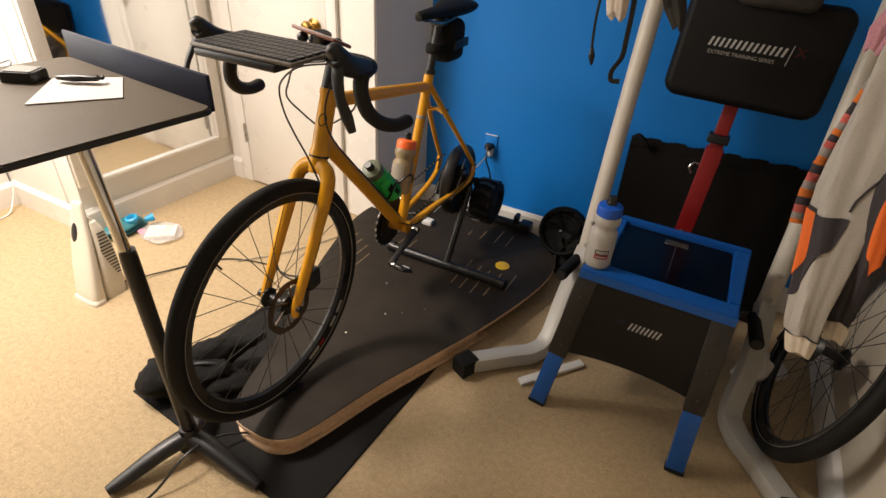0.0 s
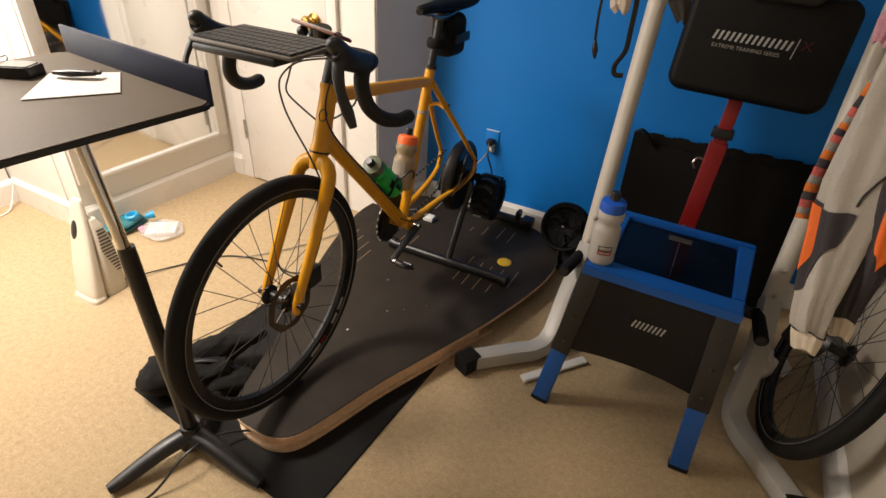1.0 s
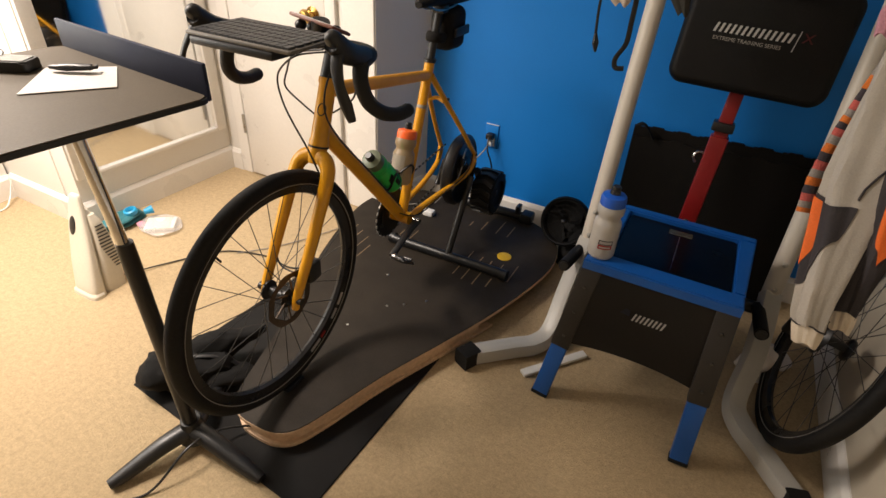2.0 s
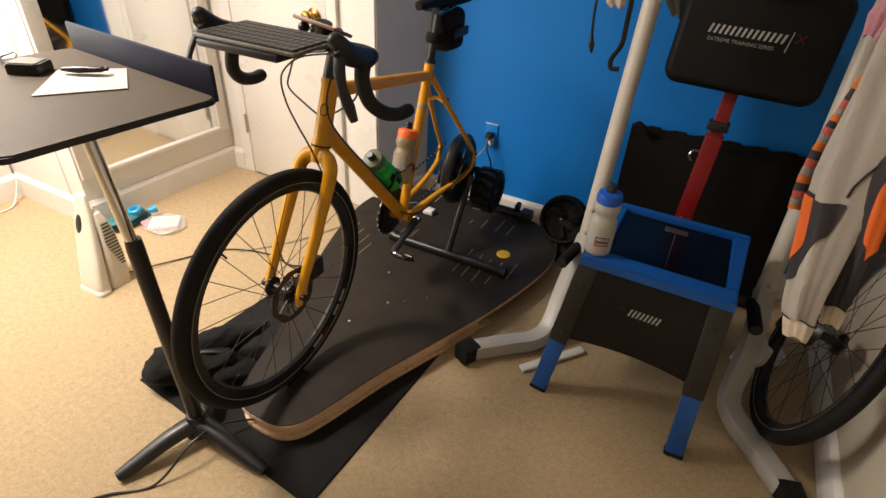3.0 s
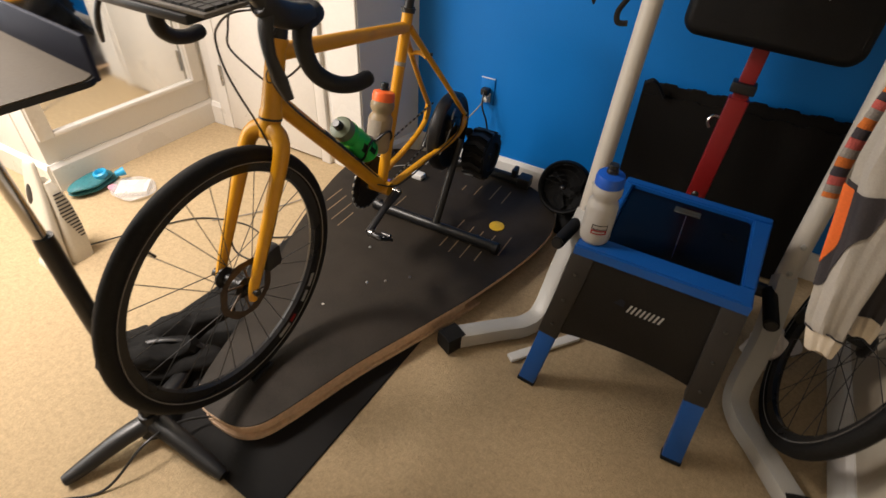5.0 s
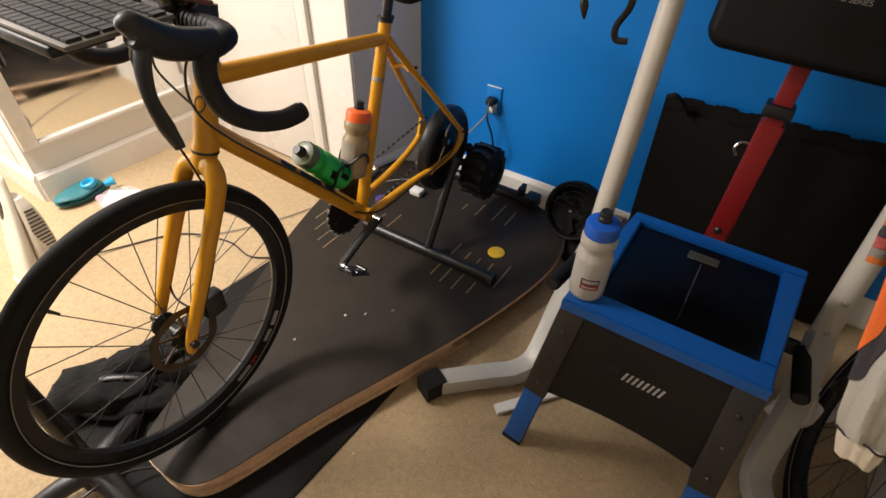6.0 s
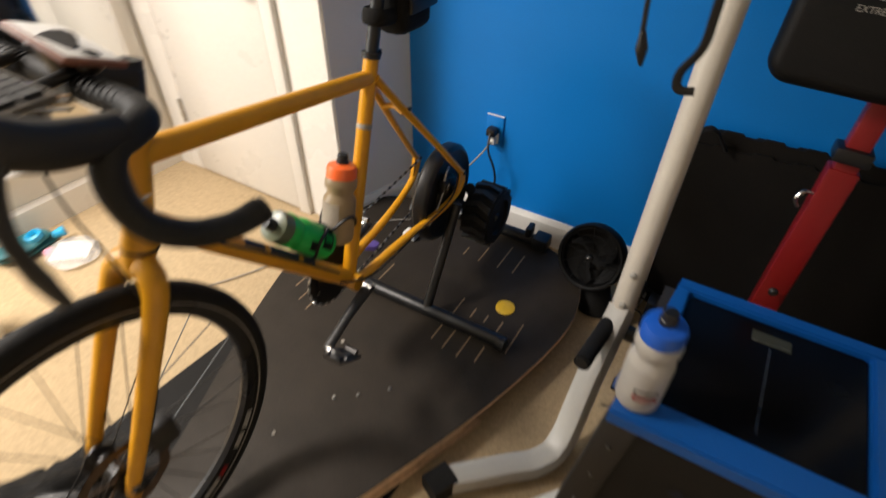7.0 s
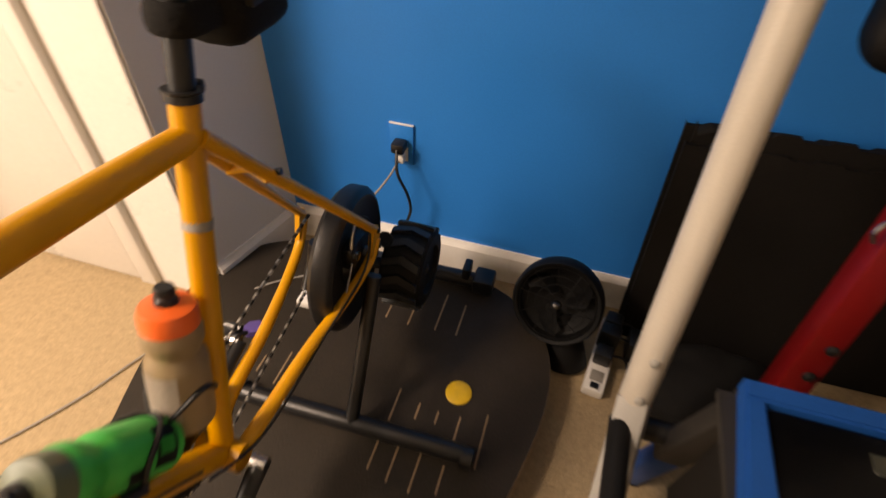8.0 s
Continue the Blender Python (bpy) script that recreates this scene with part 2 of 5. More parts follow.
def lathe(bm, profile, m=None, seg=28):
    """A turned shape: profile of (radius, height), round the z axis of m."""
    m = m or Matrix()
    rings = []
    for r, z in profile:
        if r < 1e-6:
            rings.append([bm.verts.new(m @ Vector((0, 0, z)))])
        else:
            rings.append([bm.verts.new(m @ Vector((r * math.cos(2 * math.pi * k / seg), r * math.sin(2 * math.pi * k / seg), z))) for k in range(seg)])
    for A, B in zip(rings, rings[1:]):
        for k in range(seg):
            a, b, c, d = A[k % len(A)], A[(k + 1) % len(A)], B[(k + 1) % len(B)], B[k % len(B)]
            vs = list(dict.fromkeys((a, b, c, d)))
            if len(vs) > 2:
                bm.faces.new(vs)
    if profile[0] != profile[-1]:
        for ring in (rings[0], rings[-1]):
            if len(ring) > 2:
                bm.faces.new(ring)
    return bm


def lathed(profile, m=None, seg=28):
    return lathe(bmesh.new(), profile, m, seg)


def plate(outline, z0, z1, bevel=0.0, m=None):
    bm = bmesh.new()
    m = m or Matrix()
    lower = [bm.verts.new(m @ Vector((x, y, z0))) for x, y in outline]
    upper = [bm.verts.new(m @ Vector((x, y, z1))) for x, y in outline]
    n = len(outline)
    bm.faces.new(lower[::-1])
    top = bm.faces.new(upper)
    for k in range(n):
        bm.faces.new((lower[k], lower[(k + 1) % n], upper[(k + 1) % n], upper[k]))
    if bevel:
        bmesh.ops.bevel(bm, geom=list(top.edges), offset=bevel, segments=2, affect="EDGES")
    return bm


def ball(bm, at, rx, ry, rz, seg=20, m=None):
    bmesh.ops.create_uvsphere(bm, u_segments=seg, v_segments=seg // 2, radius=1.0, matrix=(m or Matrix()) @ Matrix.LocRotScale(at, None, (rx, ry, rz)))
    return bm


def frame_of(origin, zdir, xhint=(1, 0, 0)):
    """A pose whose z axis points along zdir."""
    z = Vector(zdir).normalized()
    x = Vector(xhint)
    x = (x - z * x.dot(z)).normalized()
    y = z.cross(x)
    m = Matrix((x, y, z)).transposed().to_4x4()
    m.translation = origin
    return m


def rounded(w, d, r, n=5, cx=0.0, cy=0.0):
    pts = []
    for sx, sy, a0 in ((1, 1, 0), (-1, 1, 90), (-1, -1, 180), (1, -1, 270)):
        for k in range(n + 1):
            a = radians(a0 + 90 * k / n)
            pts.append((cx + sx * (w / 2 - r) + r * math.cos(a), cy + sy * (d / 2 - r) + r * math.sin(a)))
    return pts


def wrinkle(bm, amount, scale, seed=0.0):
    for v in bm.verts:
        v.co += noise.noise_vector(v.co * scale + Vector((seed, seed * 1.7, 0))) * amount
    return bm


# ---- the room ----
def structure(name, bm, material, label, category, smooth=False):
    return solid(name, bm, material, label, category, kind="structure", smooth=smooth)


H = 2.44
LEFT, RIGHT, BACK, BLUE_Y, DOOR_Y = -1.50, 2.0, -2.6, 3.0, 2.68
structure("floor", boxed((-1.7, -2.8, -0.1), (2.2, 3.2, 0.0)), CARPET, "beige looped carpet over the whole room", "floor")
structure("ceiling", boxed((-1.7, -2.8, H), (2.2, 3.2, H + 0.1)), CEILING, "flat white painted ceiling", "ceiling")
structure("wall_north", boxed((0.02, BLUE_Y, 0), (RIGHT + 0.15, BLUE_Y + 0.15, H)), BLUE_WALL, "saturated blue painted wall behind the trainer", "wall")
structure("wall_east", boxed((RIGHT, BACK, 0), (RIGHT + 0.15, BLUE_Y, H)), EAST_WALL, "beige painted side wall", "wall")
# Out of view: closes the room, darkened to limit fill on the right.
structure("wall_south", boxed((LEFT, BACK - 0.15, 0), (RIGHT, BACK, H)), REAR_WALL, "plain unseen rear wall, darkened to cut bounced light", "wall")
bm = bmesh.new()  # west wall with the window opening
box(bm, (LEFT - 0.15, BACK, 0), (LEFT, 0.33, H))
box(bm, (LEFT - 0.15, 1.57, 0), (LEFT, 1.85, H))
box(bm, (LEFT - 0.15, 0.33, 0), (LEFT, 1.57, 0.83))
box(bm, (LEFT - 0.15, 0.33, 2.07), (LEFT, 1.57, H))
structure("wall_west", bm, WHITE_WALL, "off-white painted wall with a window opening", "wall")
# window frame round the opening
win = thing("window_1", (LEFT - 0.1, 0.95, 0.83), "white framed window letting in warm daylight", "window", kind="structure")
for lo, hi in (((LEFT - 0.12, 0.33, 0.83), (LEFT - 0.06, 0.38, 2.07)), ((LEFT - 0.12, 1.52, 0.83), (LEFT - 0.06, 1.57, 2.07)),
               ((LEFT - 0.12, 0.38, 0.83), (LEFT - 0.06, 1.52, 0.88)), ((LEFT - 0.12, 0.38, 2.02), (LEFT - 0.06, 1.52, 2.07))):
    part("window_frame", boxed(lo, hi, None, 0.006), TRIM, win)
part("window_sill", boxed((LEFT - 0.05, 0.29, 0.80), (LEFT + 0.04, 1.61, 0.828), None, 0.006), TRIM, win)

# nook wall and closet wall with the mirror
NOOK_Y, CLOSET_X = 1.86, -0.937
SLANT = pose(CLOSET_X, NOOK_Y, 0, 0, 0, -2.4) @ Matrix.Translation((-CLOSET_X, -NOOK_Y, 0))
structure("wall_nook", boxed((LEFT - 0.15, NOOK_Y, 0), (CLOSET_X - 0.12, NOOK_Y + 0.12, H)), WHITE_WALL, "bright off-white wall end beside the mirror", "wall")
structure("wall_closet", boxed((CLOSET_X - 0.12, NOOK_Y, 0), (CLOSET_X, DOOR_Y, H), SLANT), WHITE_WALL, "off-white wall that carries a wall mirror", "wall")
mirror = thing("wall_mirror", (CLOSET_X, 2.26, 0.25), "large wall mirror in a white painted frame", "mirror")
MY0, MY1, MZ0, MZ1 = 1.925, 2.60, 0.255, 1.95
part("mirror_glass", boxed((CLOSET_X, MY0, MZ0), (CLOSET_X + 0.006, MY1, MZ1), SLANT), MIRROR, mirror, smooth=False)
for lo, hi in (((CLOSET_X, MY0 - 0.06, MZ0 - 0.02), (CLOSET_X + 0.022, MY0, MZ1 + 0.06)), ((CLOSET_X, MY1, MZ0 - 0.02), (CLOSET_X + 0.022, MY1 + 0.055, MZ1 + 0.06)),
               ((CLOSET_X, MY0, MZ0 - 0.02), (CLOSET_X + 0.022, MY1, MZ0)), ((CLOSET_X, MY0, MZ1), (CLOSET_X + 0.022, MY1, MZ1 + 0.06))):
    part("mirror_frame", boxed(lo, hi, SLANT, 0.004), TRIM, mirror)

# door wall with the door set in its casing
DX0, DX1, DH = -0.745, -0.175, 2.03
bm = bmesh.new()
box(bm, (CLOSET_X - 0.12, DOOR_Y, 0), (DX0, DOOR_Y + 0.12, H))
box(bm, (DX1 + 0.055, DOOR_Y, 0), (0.06, DOOR_Y + 0.12, H))
box(bm, (DX0, DOOR_Y, DH), (DX1 + 0.055, DOOR_Y + 0.12, H))
box(bm, (DX0, DOOR_Y + 0.10, 0), (DX1 + 0.055, DOOR_Y + 0.12, DH))
structure("wall_door", bm, WHITE_WALL, "cream white wall with a closed door", "wall")
door = thing("door_1", (DX0, DOOR_Y + 0.02, 0), "plain cream painted flush door, closed", "door", kind="structure")
part("door_leaf", boxed((DX0 + 0.004, DOOR_Y - 0.018, 0.012), (DX1, DOOR_Y + 0.022, DH - 0.004), None, 0.003), TRIM, door)
part("door_stop", boxed((DX1 + 0.003, DOOR_Y - 0.020, 0.0), (DX1 + 0.055, DOOR_Y + 0.04, DH), None, 0.003), TRIM, door)
knob_m = frame_of((-0.235, DOOR_Y - 0.018, 0.885), (0, -1, 0))
knob = part("door_knob", lathed([(0.0, 0), (0.032, 0), (0.034, 0.006), (0.014, 0.012), (0.012, 0.03), (0.026, 0.042), (0.029, 0.055), (0.022, 0.068), (0, 0.071)], knob_m), BRASS, door, "round polished brass knob")
hinge = part("hinge", boxed((DX0 - 0.004, DOOR_Y - 0.026, 0.245), (DX0 + 0.006, DOOR_Y - 0.018, 0.335), None, 0.002), STEEL, door, "steel butt hinge")
tube(bmh := bmesh.new(), [(DX0, DOOR_Y - 0.028, 0.24), (DX0, DOOR_Y - 0.028, 0.34)], 0.006, 10)
part("hinge_pin", bmh, STEEL, hinge)
for name, lo, hi in (("door_casing", (DX0 - 0.075, DOOR_Y - 0.014, 0), (DX0 - 0.006, DOOR_Y, DH + 0.07)),
                     ("door_casing", (DX1 + 0.085, DOOR_Y - 0.008, 0), (0.068, DOOR_Y, DH + 0.07))):
    structure(name, boxed(lo, hi, None, 0.005), TRIM, "cream painted door casing", "trim")
# short return wall between the door wall and the blue wall
ret = [(0.062, DOOR_Y - 0.0), (0.072, DOOR_Y - 0.0), (0.155, BLUE_Y), (0.02, BLUE_Y)]
structure("wall_return", plate(ret, 0, H), WHITE_WALL, "short white return wall in shade", "wall")

# baseboards
def baseboard(a, b, h, inward, label="white painted baseboard"):
    a, b = Vector((*a, 0)), Vector((*b, 0))
    d, n = (b - a), Vector((*inward, 0)) * 0.014
    bm = bmesh.new()
    prof = [(0, 0), (1, 0), (1, h - 0.02), (0.55, h - 0.008), (0.35, h), (0, h)]
    A = [bm.verts.new(a + n * u + Vector((0, 0, z))) for u, z in prof]
    B = [bm.verts.new(b + n * u + Vector((0, 0, z))) for u, z in prof]
    for k in range(len(prof)):
        j = (k + 1) % len(prof)
        bm.faces.new((A[k], A[j], B[j], B[k]))
    bm.faces.new(A), bm.faces.new(B)
    return structure("baseboard", bm, TRIM, label, "baseboard")


baseboard((0.16, BLUE_Y), (RIGHT, BLUE_Y), 0.115, (0, -1))
baseboard((0.078, DOOR_Y + 0.02), (0.152, BLUE_Y - 0.014), 0.115, (0.97, -0.24))
baseboard((CLOSET_X, NOOK_Y), (CLOSET_X + 0.0344, DOOR_Y), 0.125, (1, -0.042))
baseboard((CLOSET_X + 0.0485, DOOR_Y), (DX0 - 0.075, DOOR_Y), 0.115, (0, -1))
baseboard((LEFT + 0.014, NOOK_Y), (CLOSET_X, NOOK_Y), 0.125, (0, -1))
baseboard((LEFT, BACK), (LEFT, NOOK_Y), 0.115, (1, 0))
baseboard((RIGHT, BACK), (RIGHT, BLUE_Y - 0.014), 0.115, (-1, 0))

lamp = thing("ceiling_lamp", (-0.85, 1.25, 2.37), "flush square white ceiling lamp, lit", "lamp")
part("lamp_base", boxed((-1.15, 0.95, 2.38), (-0.55, 1.55, 2.4385), None, 0.01), WHITE_PLASTIC, lamp)

# ---- power outlet on the blue wall ----
outlet = thing("power_outlet", (0.504, BLUE_Y, 0.40), "blue painted double power outlet with two plugs", "outlet")
part("cover_plate", boxed((0.472, BLUE_Y - 0.007, 0.345), (0.536, BLUE_Y, 0.458), None, 0.003), BLUE_WALL, outlet)
part("plate_edge", boxed((0.472, BLUE_Y - 0.0072, 0.4582), (0.536, BLUE_Y, 0.4612), None, 0.0008, 1), WHITE_PLASTIC, outlet, "bare white top edge")
part("socket_face", boxed((0.486, BLUE_Y - 0.0095, 0.356), (0.522, BLUE_Y - 0.007, 0.398), None, 0.001), WHITE_PLASTIC, outlet, "white socket face")
plug = part("plug", boxed((0.488, BLUE_Y - 0.045, 0.396), (0.522, BLUE_Y - 0.009, 0.424), None, 0.006), BLACK, outlet, "black plug")
part("plug", boxed((0.494, BLUE_Y - 0.034, 0.362), (0.518, BLUE_Y - 0.0096, 0.386), None, 0.004), WHITE_PLASTIC, outlet, "white plug")
solid("wall_cable", tubed([(0.505, 2.957, 0.41), (0.515, 2.93, 0.36), (0.54, 2.93, 0.30), (0.545, 2.94, 0.24), (0.53, 2.95, 0.17), (0.56, 2.95, 0.11)], 0.004, 8, curve=6), BLACK, "thin black power cord from the outlet", "cable")
solid("wall_cable", tubed([(0.506, 2.966, 0.372), (0.49, 2.93, 0.34), (0.455, 2.90, 0.29), (0.42, 2.87, 0.245), (0.38, 2.84, 0.16), (0.33, 2.78, 0.088)], 0.003, 8, curve=6), CABLE_GREY, "thin grey power cord from the outlet", "cable")

# ---- mat and rocker board ----
BX = 0.512
mat_pts = [(0.03, 1.354), (0.777, 1.288), (0.835, 2.55), (0.13, 2.61)]
solid("floor_mat", plate(mat_pts, 0.0, 0.006, 0.002), MAT, "thin black rubber mat under the rocker board", "mat")
half = [(0.0, 1.392), (0.055, 1.396), (0.10, 1.42), (0.13, 1.468), (0.165, 1.575), (0.215, 1.735), (0.30, 1.95), (0.372, 2.14), (0.425, 2.31), (0.46, 2.45),
        (0.478, 2.56), (0.478, 2.65), (0.458, 2.735), (0.41, 2.81), (0.33, 2.87), (0.2, 2.91), (0.0, 2.92)]
right_side = smooth_path([(x, y, 0) for x, y in half], 3)


def board_outline(inset):
    pts = [(max(0, p.x - inset), p.y + (inset if p.y < 1.5 else -inset if p.y > 2.75 else 0)) for p in right_side]
    return [(BX + x, y) for x, y in pts] + [(BX - x, y) for x, y in reversed(pts[1:-1])]


board = thing("rocker_board", (BX, 2.1, 0.006), "black topped plywood rocker board for a bike trainer", "rocker board")
def front_outline(inset, end):
    """The board's outline cut off straight across at end; the lower layers stop there."""
    pts = [(max(0, p.x - inset), p.y + (inset if p.y < 1.5 else 0)) for p in right_side if p.y < end]
    return [(BX + x, y) for x, y in pts] + [(BX - x, y) for x, y in reversed(pts[1:])]


part("bottom_ply", plate(front_outline(0.004, 2.21), 0.0065, 0.019), PLY, board, "bare plywood lower layer", smooth=False)
part("core", plate(front_outline(0.014, 2.19), 0.019, 0.064), PLY, board, "recessed plywood core", smooth=False)
part("rocker_foot", boxed((BX - 0.24, 2.28, 0.0065), (BX + 0.24, 2.70, 0.064), None, 0.006), BLACK, board, "dark rocker block under the wide end")
part("top_ply", plate(board_outline(0.0), 0.064, 0.0765), PLY, board, "plywood edge of the deck", smooth=False)
part("deck", plate(board_outline(0.0012), 0.0765, 0.08, 0.0012), BOARD, board, "scuffed matt black deck")
slots = [(0.667, 2.438, .08), (0.72, 2.458, .04), (0.765, 2.46, .03), (0.815, 2.435, .058), (0.872, 2.39, .125), (0.663, 2.325, .064), (0.708, 2.312, .08), (0.758, 2.305, .09), (0.811, 2.318, .06),
         (0.56, 2.70, .04), (0.62, 2.695, .08), (0.69, 2.70, .12), (0.745, 2.70, .10), (0.385, 2.442, .09), (0.331, 2.46, .045), (0.13, 2.33, .10), (0.175, 2.28, .12), (0.225, 2.24, .13), (0.27, 2.22, .10)]
for x, y, l in slots:
    s = part("slot", boxed((x - 0.0022, y, 0.0796), (x + 0.0022, y + l, 0.0809), None, 0.0004, 1), GROOVE, board, "bare wood groove in the deck")
# Added block: fills the dark gap below the tyre, where no part shows.
part("tyre_gap_filler", boxed((0.486, 1.525, 0.0798), (0.522, 1.60, 0.0895), None, 0.004), BLACK, board, "added black block filling the dark gap under the front tyre")
part("marker_disc", lathed([(0, 0.0795), (0.030, 0.0795), (0.030, 0.083), (0.028, 0.0845), (0, 0.0845)], pose(0.795, 2.548, 0)), YELLOW_PLASTIC, board, "round yellow plastic disc")
for x, y in ((0.489, 1.862), (0.55, 2.02), (0.60, 2.06), (0.66, 2.12), (0.45, 2.18)):
    part("screw", lathed([(0, 0.0798), (0.0055, 0.0798), (0.005, 0.0825), (0, 0.083)], pose(x, y, 0), 12), STEEL, board)

# ---- trainer ----
trainer = thing("bike_trainer", (0.6, 2.6, 0.08), "black direct-drive bike trainer with a round flywheel housing", "bike trainer")
part("front_leg", tubed([(0.34, 2.395, 0.1), (0.848, 2.405, 0.1)], 0.0195, 16), BLACK_METAL, trainer)
for x in (0.335, 0.853):
    part("end_cap", tubed([(x - 0.012, 2.4, 0.1), (x + 0.012, 2.4, 0.1)], 0.0225, 16), BLACK, trainer)
part("rear_leg", tubed([(0.36, 2.865, 0.102), (0.77, 2.875, 0.102)], 0.021, 16), BLACK_METAL, trainer)
part("end_cap", boxed((0.745, 2.845, 0.08), (0.80, 2.905, 0.13), None, 0.008), BLACK, trainer)
part("level_foot", boxed((0.715, 2.852, 0.118), (0.735, 2.898, 0.155), None, 0.004), BLACK, trainer)
part("strut", tubed([(0.60, 2.40, 0.105), (0.605, 2.56, 0.40)], 0.0145, 14), BLACK_METAL, trainer)
part("rear_strut", tubed([(0.58, 2.865, 0.11), (0.57, 2.70, 0.36)], 0.017, 14), BLACK_METAL, trainer)
fly = frame_of((0.537, 2.588, 0.400), (1, 0.05, 0), (0, 1, 0))
part("housing", lathed([(0, -0.026), (0.12, -0.026), (0.138, -0.022), (0.147, -0.012), (0.147, 0.012), (0.141, 0.020), (0.132, 0.024), (0.118, 0.016), (0.06, 0.014), (0.055, 0.03), (0.035, 0.034), (0, 0.034)], fly, 48), BLACK, trainer, "thin round black flywheel housing")
fly = frame_of((0.525, 2.60, 0.415), (1, 0, 0), (0, 1, 0))
part("axle_body", lathed([(0, 0.0), (0.03, 0.0), (0.03, 0.022), (0.016, 0.026), (0.012, 0.062), (0.0, 0.062)], fly, 20), DARK_STEEL, trainer)
cass = part("cassette", lathed([(0.0, -0.055), (0.024, -0.055), (0.024, -0.05), (0.032, -0.048), (0.032, -0.044), (0.042, -0.042), (0.042, -0.037), (0.055, -0.034), (0.055, -0.03), (0, -0.03)], fly, 32), DARK_STEEL, trainer)
# the tread-wrapped wheel beside it
wheel_m = frame_of((0.617, 2.735, 0.258), (1, 0, 0), (0, 1, 0))
drum = part("flywheel_drum", lathed([(0, -0.05), (0.06, -0.05), (0.085, -0.048), (0.092, -0.04), (0.092, 0.04), (0.085, 0.048), (0.06, 0.05), (0.055, 0.04), (0.02, 0.038), (0.0, 0.042)], wheel_m, 40), RUBBER, trainer, "black drum with chevron tread")
for k in range(14):
    a0 = 2 * math.pi * k / 14
    bm = bmesh.new()
    cols = []
    for s in np.linspace(-1, 1, 5):
        a = a0 + 0.16 * abs(s)
        row = []
        for da, rr in ((-0.11, 0.092), (-0.09, 0.1), (0.09, 0.1), (0.11, 0.092)):
            row.append(bm.verts.new(wheel_m @ Vector((rr * math.cos(a + da), rr * math.sin(a + da), 0.043 * s))))
        cols.append(row)
    for A, B in zip(cols, cols[1:]):
        for i in range(3):
            bm.faces.new((A[i], A[i + 1], B[i + 1], B[i]))
    bm.faces.new(cols[0]), bm.faces.new(cols[-1])
    part("tread_block", bm, BLACK, drum)
part("drum_axle", tubed([(0.54, 2.66, 0.32), (0.655, 2.735, 0.258)], 0.014, 12), BLACK_METAL, trainer)

# ---- yellow bicycle ----
bike = thing("road_bike", (BX, 2.1, 0.08), "mustard yellow gravel bike with drop bars mounted on a trainer", "bicycle")
FA, RA, BB = Vector((0.504, 1.561, 0.432)), Vector((BX, 2.59, 0.45)), Vector((BX, 2.178, 0.372))
frame_bm = bmesh.new()
ht_lo, ht_hi = Vector((BX, 1.752, 0.792)), Vector((BX, 1.806, 0.955))
tube(frame_bm, [ht_lo, ht_lo.lerp(ht_hi, .08), ht_lo.lerp(ht_hi, .12), ht_lo.lerp(ht_hi, .9), ht_lo.lerp(ht_hi, .93), ht_hi], [0.0255, 0.0255, 0.023, 0.0215, 0.024, 0.024], 20)
st_hi = Vector((BX, 2.325, 0.885))
tube(frame_bm, [BB, st_hi], [0.0175, 0.0165], 18)
tube(frame_bm, [(BX, 1.80, 0.926), (BX, 2.315, 0.846)], [0.0195, 0.0165], 18)
tube(frame_bm, [(BX, 1.768, 0.832), BB], [0.021, 0.0215], 18)
tube(frame_bm, [BB - Vector((0.036, 0, 0)), BB + Vector((0.036, 0, 0))], 0.0225, 20)
part("main_frame", frame_bm, YELLOW, bike)
for s in (-1, 1):
    part("seat_stay", tubed([(BX + s * 0.012, 2.318, 0.846), (BX + s * 0.030, 2.39, 0.752), (BX + s * 0.058, 2.505, 0.605), (BX + s * 0.078, 2.612, 0.468)], [0.0105, 0.0095, 0.0085, 0.0085], 12, curve=5), YELLOW, bike)
    part("chain_stay", tubed([BB + Vector((s * 0.026, 0.01, 0)), (BX + s * 0.037, 2.27, 0.383), (BX + s * 0.046, 2.38, 0.388), (BX + s * 0.062, 2.49, 0.393), (BX + s * 0.074, 2.575, 0.412), (BX + s * 0.078, 2.612, 0.45)], [0.0135, 0.0125, 0.0115, 0.0105, 0.0105, 0.0095], 12, curve=6, flat=0.85), YELLOW, bike)
    part("dropout", plate([(2.578, 0.425), (2.612, 0.43), (2.622, 0.455), (2.614, 0.482), (2.594, 0.484), (2.586, 0.455)], -0.005, 0.005, 0, Matrix.Translation((BX + s * 0.077, 0, 0)) @ Matrix(((0, 0, 1, 0), (1, 0, 0, 0), (0, 1, 0, 0), (0, 0, 0, 1)))), YELLOW, bike)
    part("stay_bolt", tubed([(BX + s * 0.036, 2.40, 0.748), (BX + s * 0.044, 2.402, 0.750)], 0.005, 10), BLACK, bike)
    for z, y in ((0.475, 2.606), (0.435, 2.607)):
        part("dropout_bolt", tubed([(BX + s * 0.080, y, z), (BX + s * 0.0885, y, z)], 0.0048, 10), BLACK, bike)
part("bridge", tubed([(BX - 0.03, 2.392, 0.74), (BX, 2.397, 0.748), (BX + 0.03, 2.392, 0.74)], 0.007, 10, curve=3), YELLOW, bike)
part("seat_clamp", tubed([(BX, 2.3245, 0.884), (BX, 2.3265, 0.892), (BX, 2.327, 0.894), (BX, 2.3275, 0.896)], [0.0195, 0.0195, 0.0215, 0.0215], 20), BLACK, bike)
part("clamp_bolt", boxed((BX - 0.006, 2.344, 0.883), (BX + 0.006, 2.356, 0.894), None, 0.003), BLACK, bike)
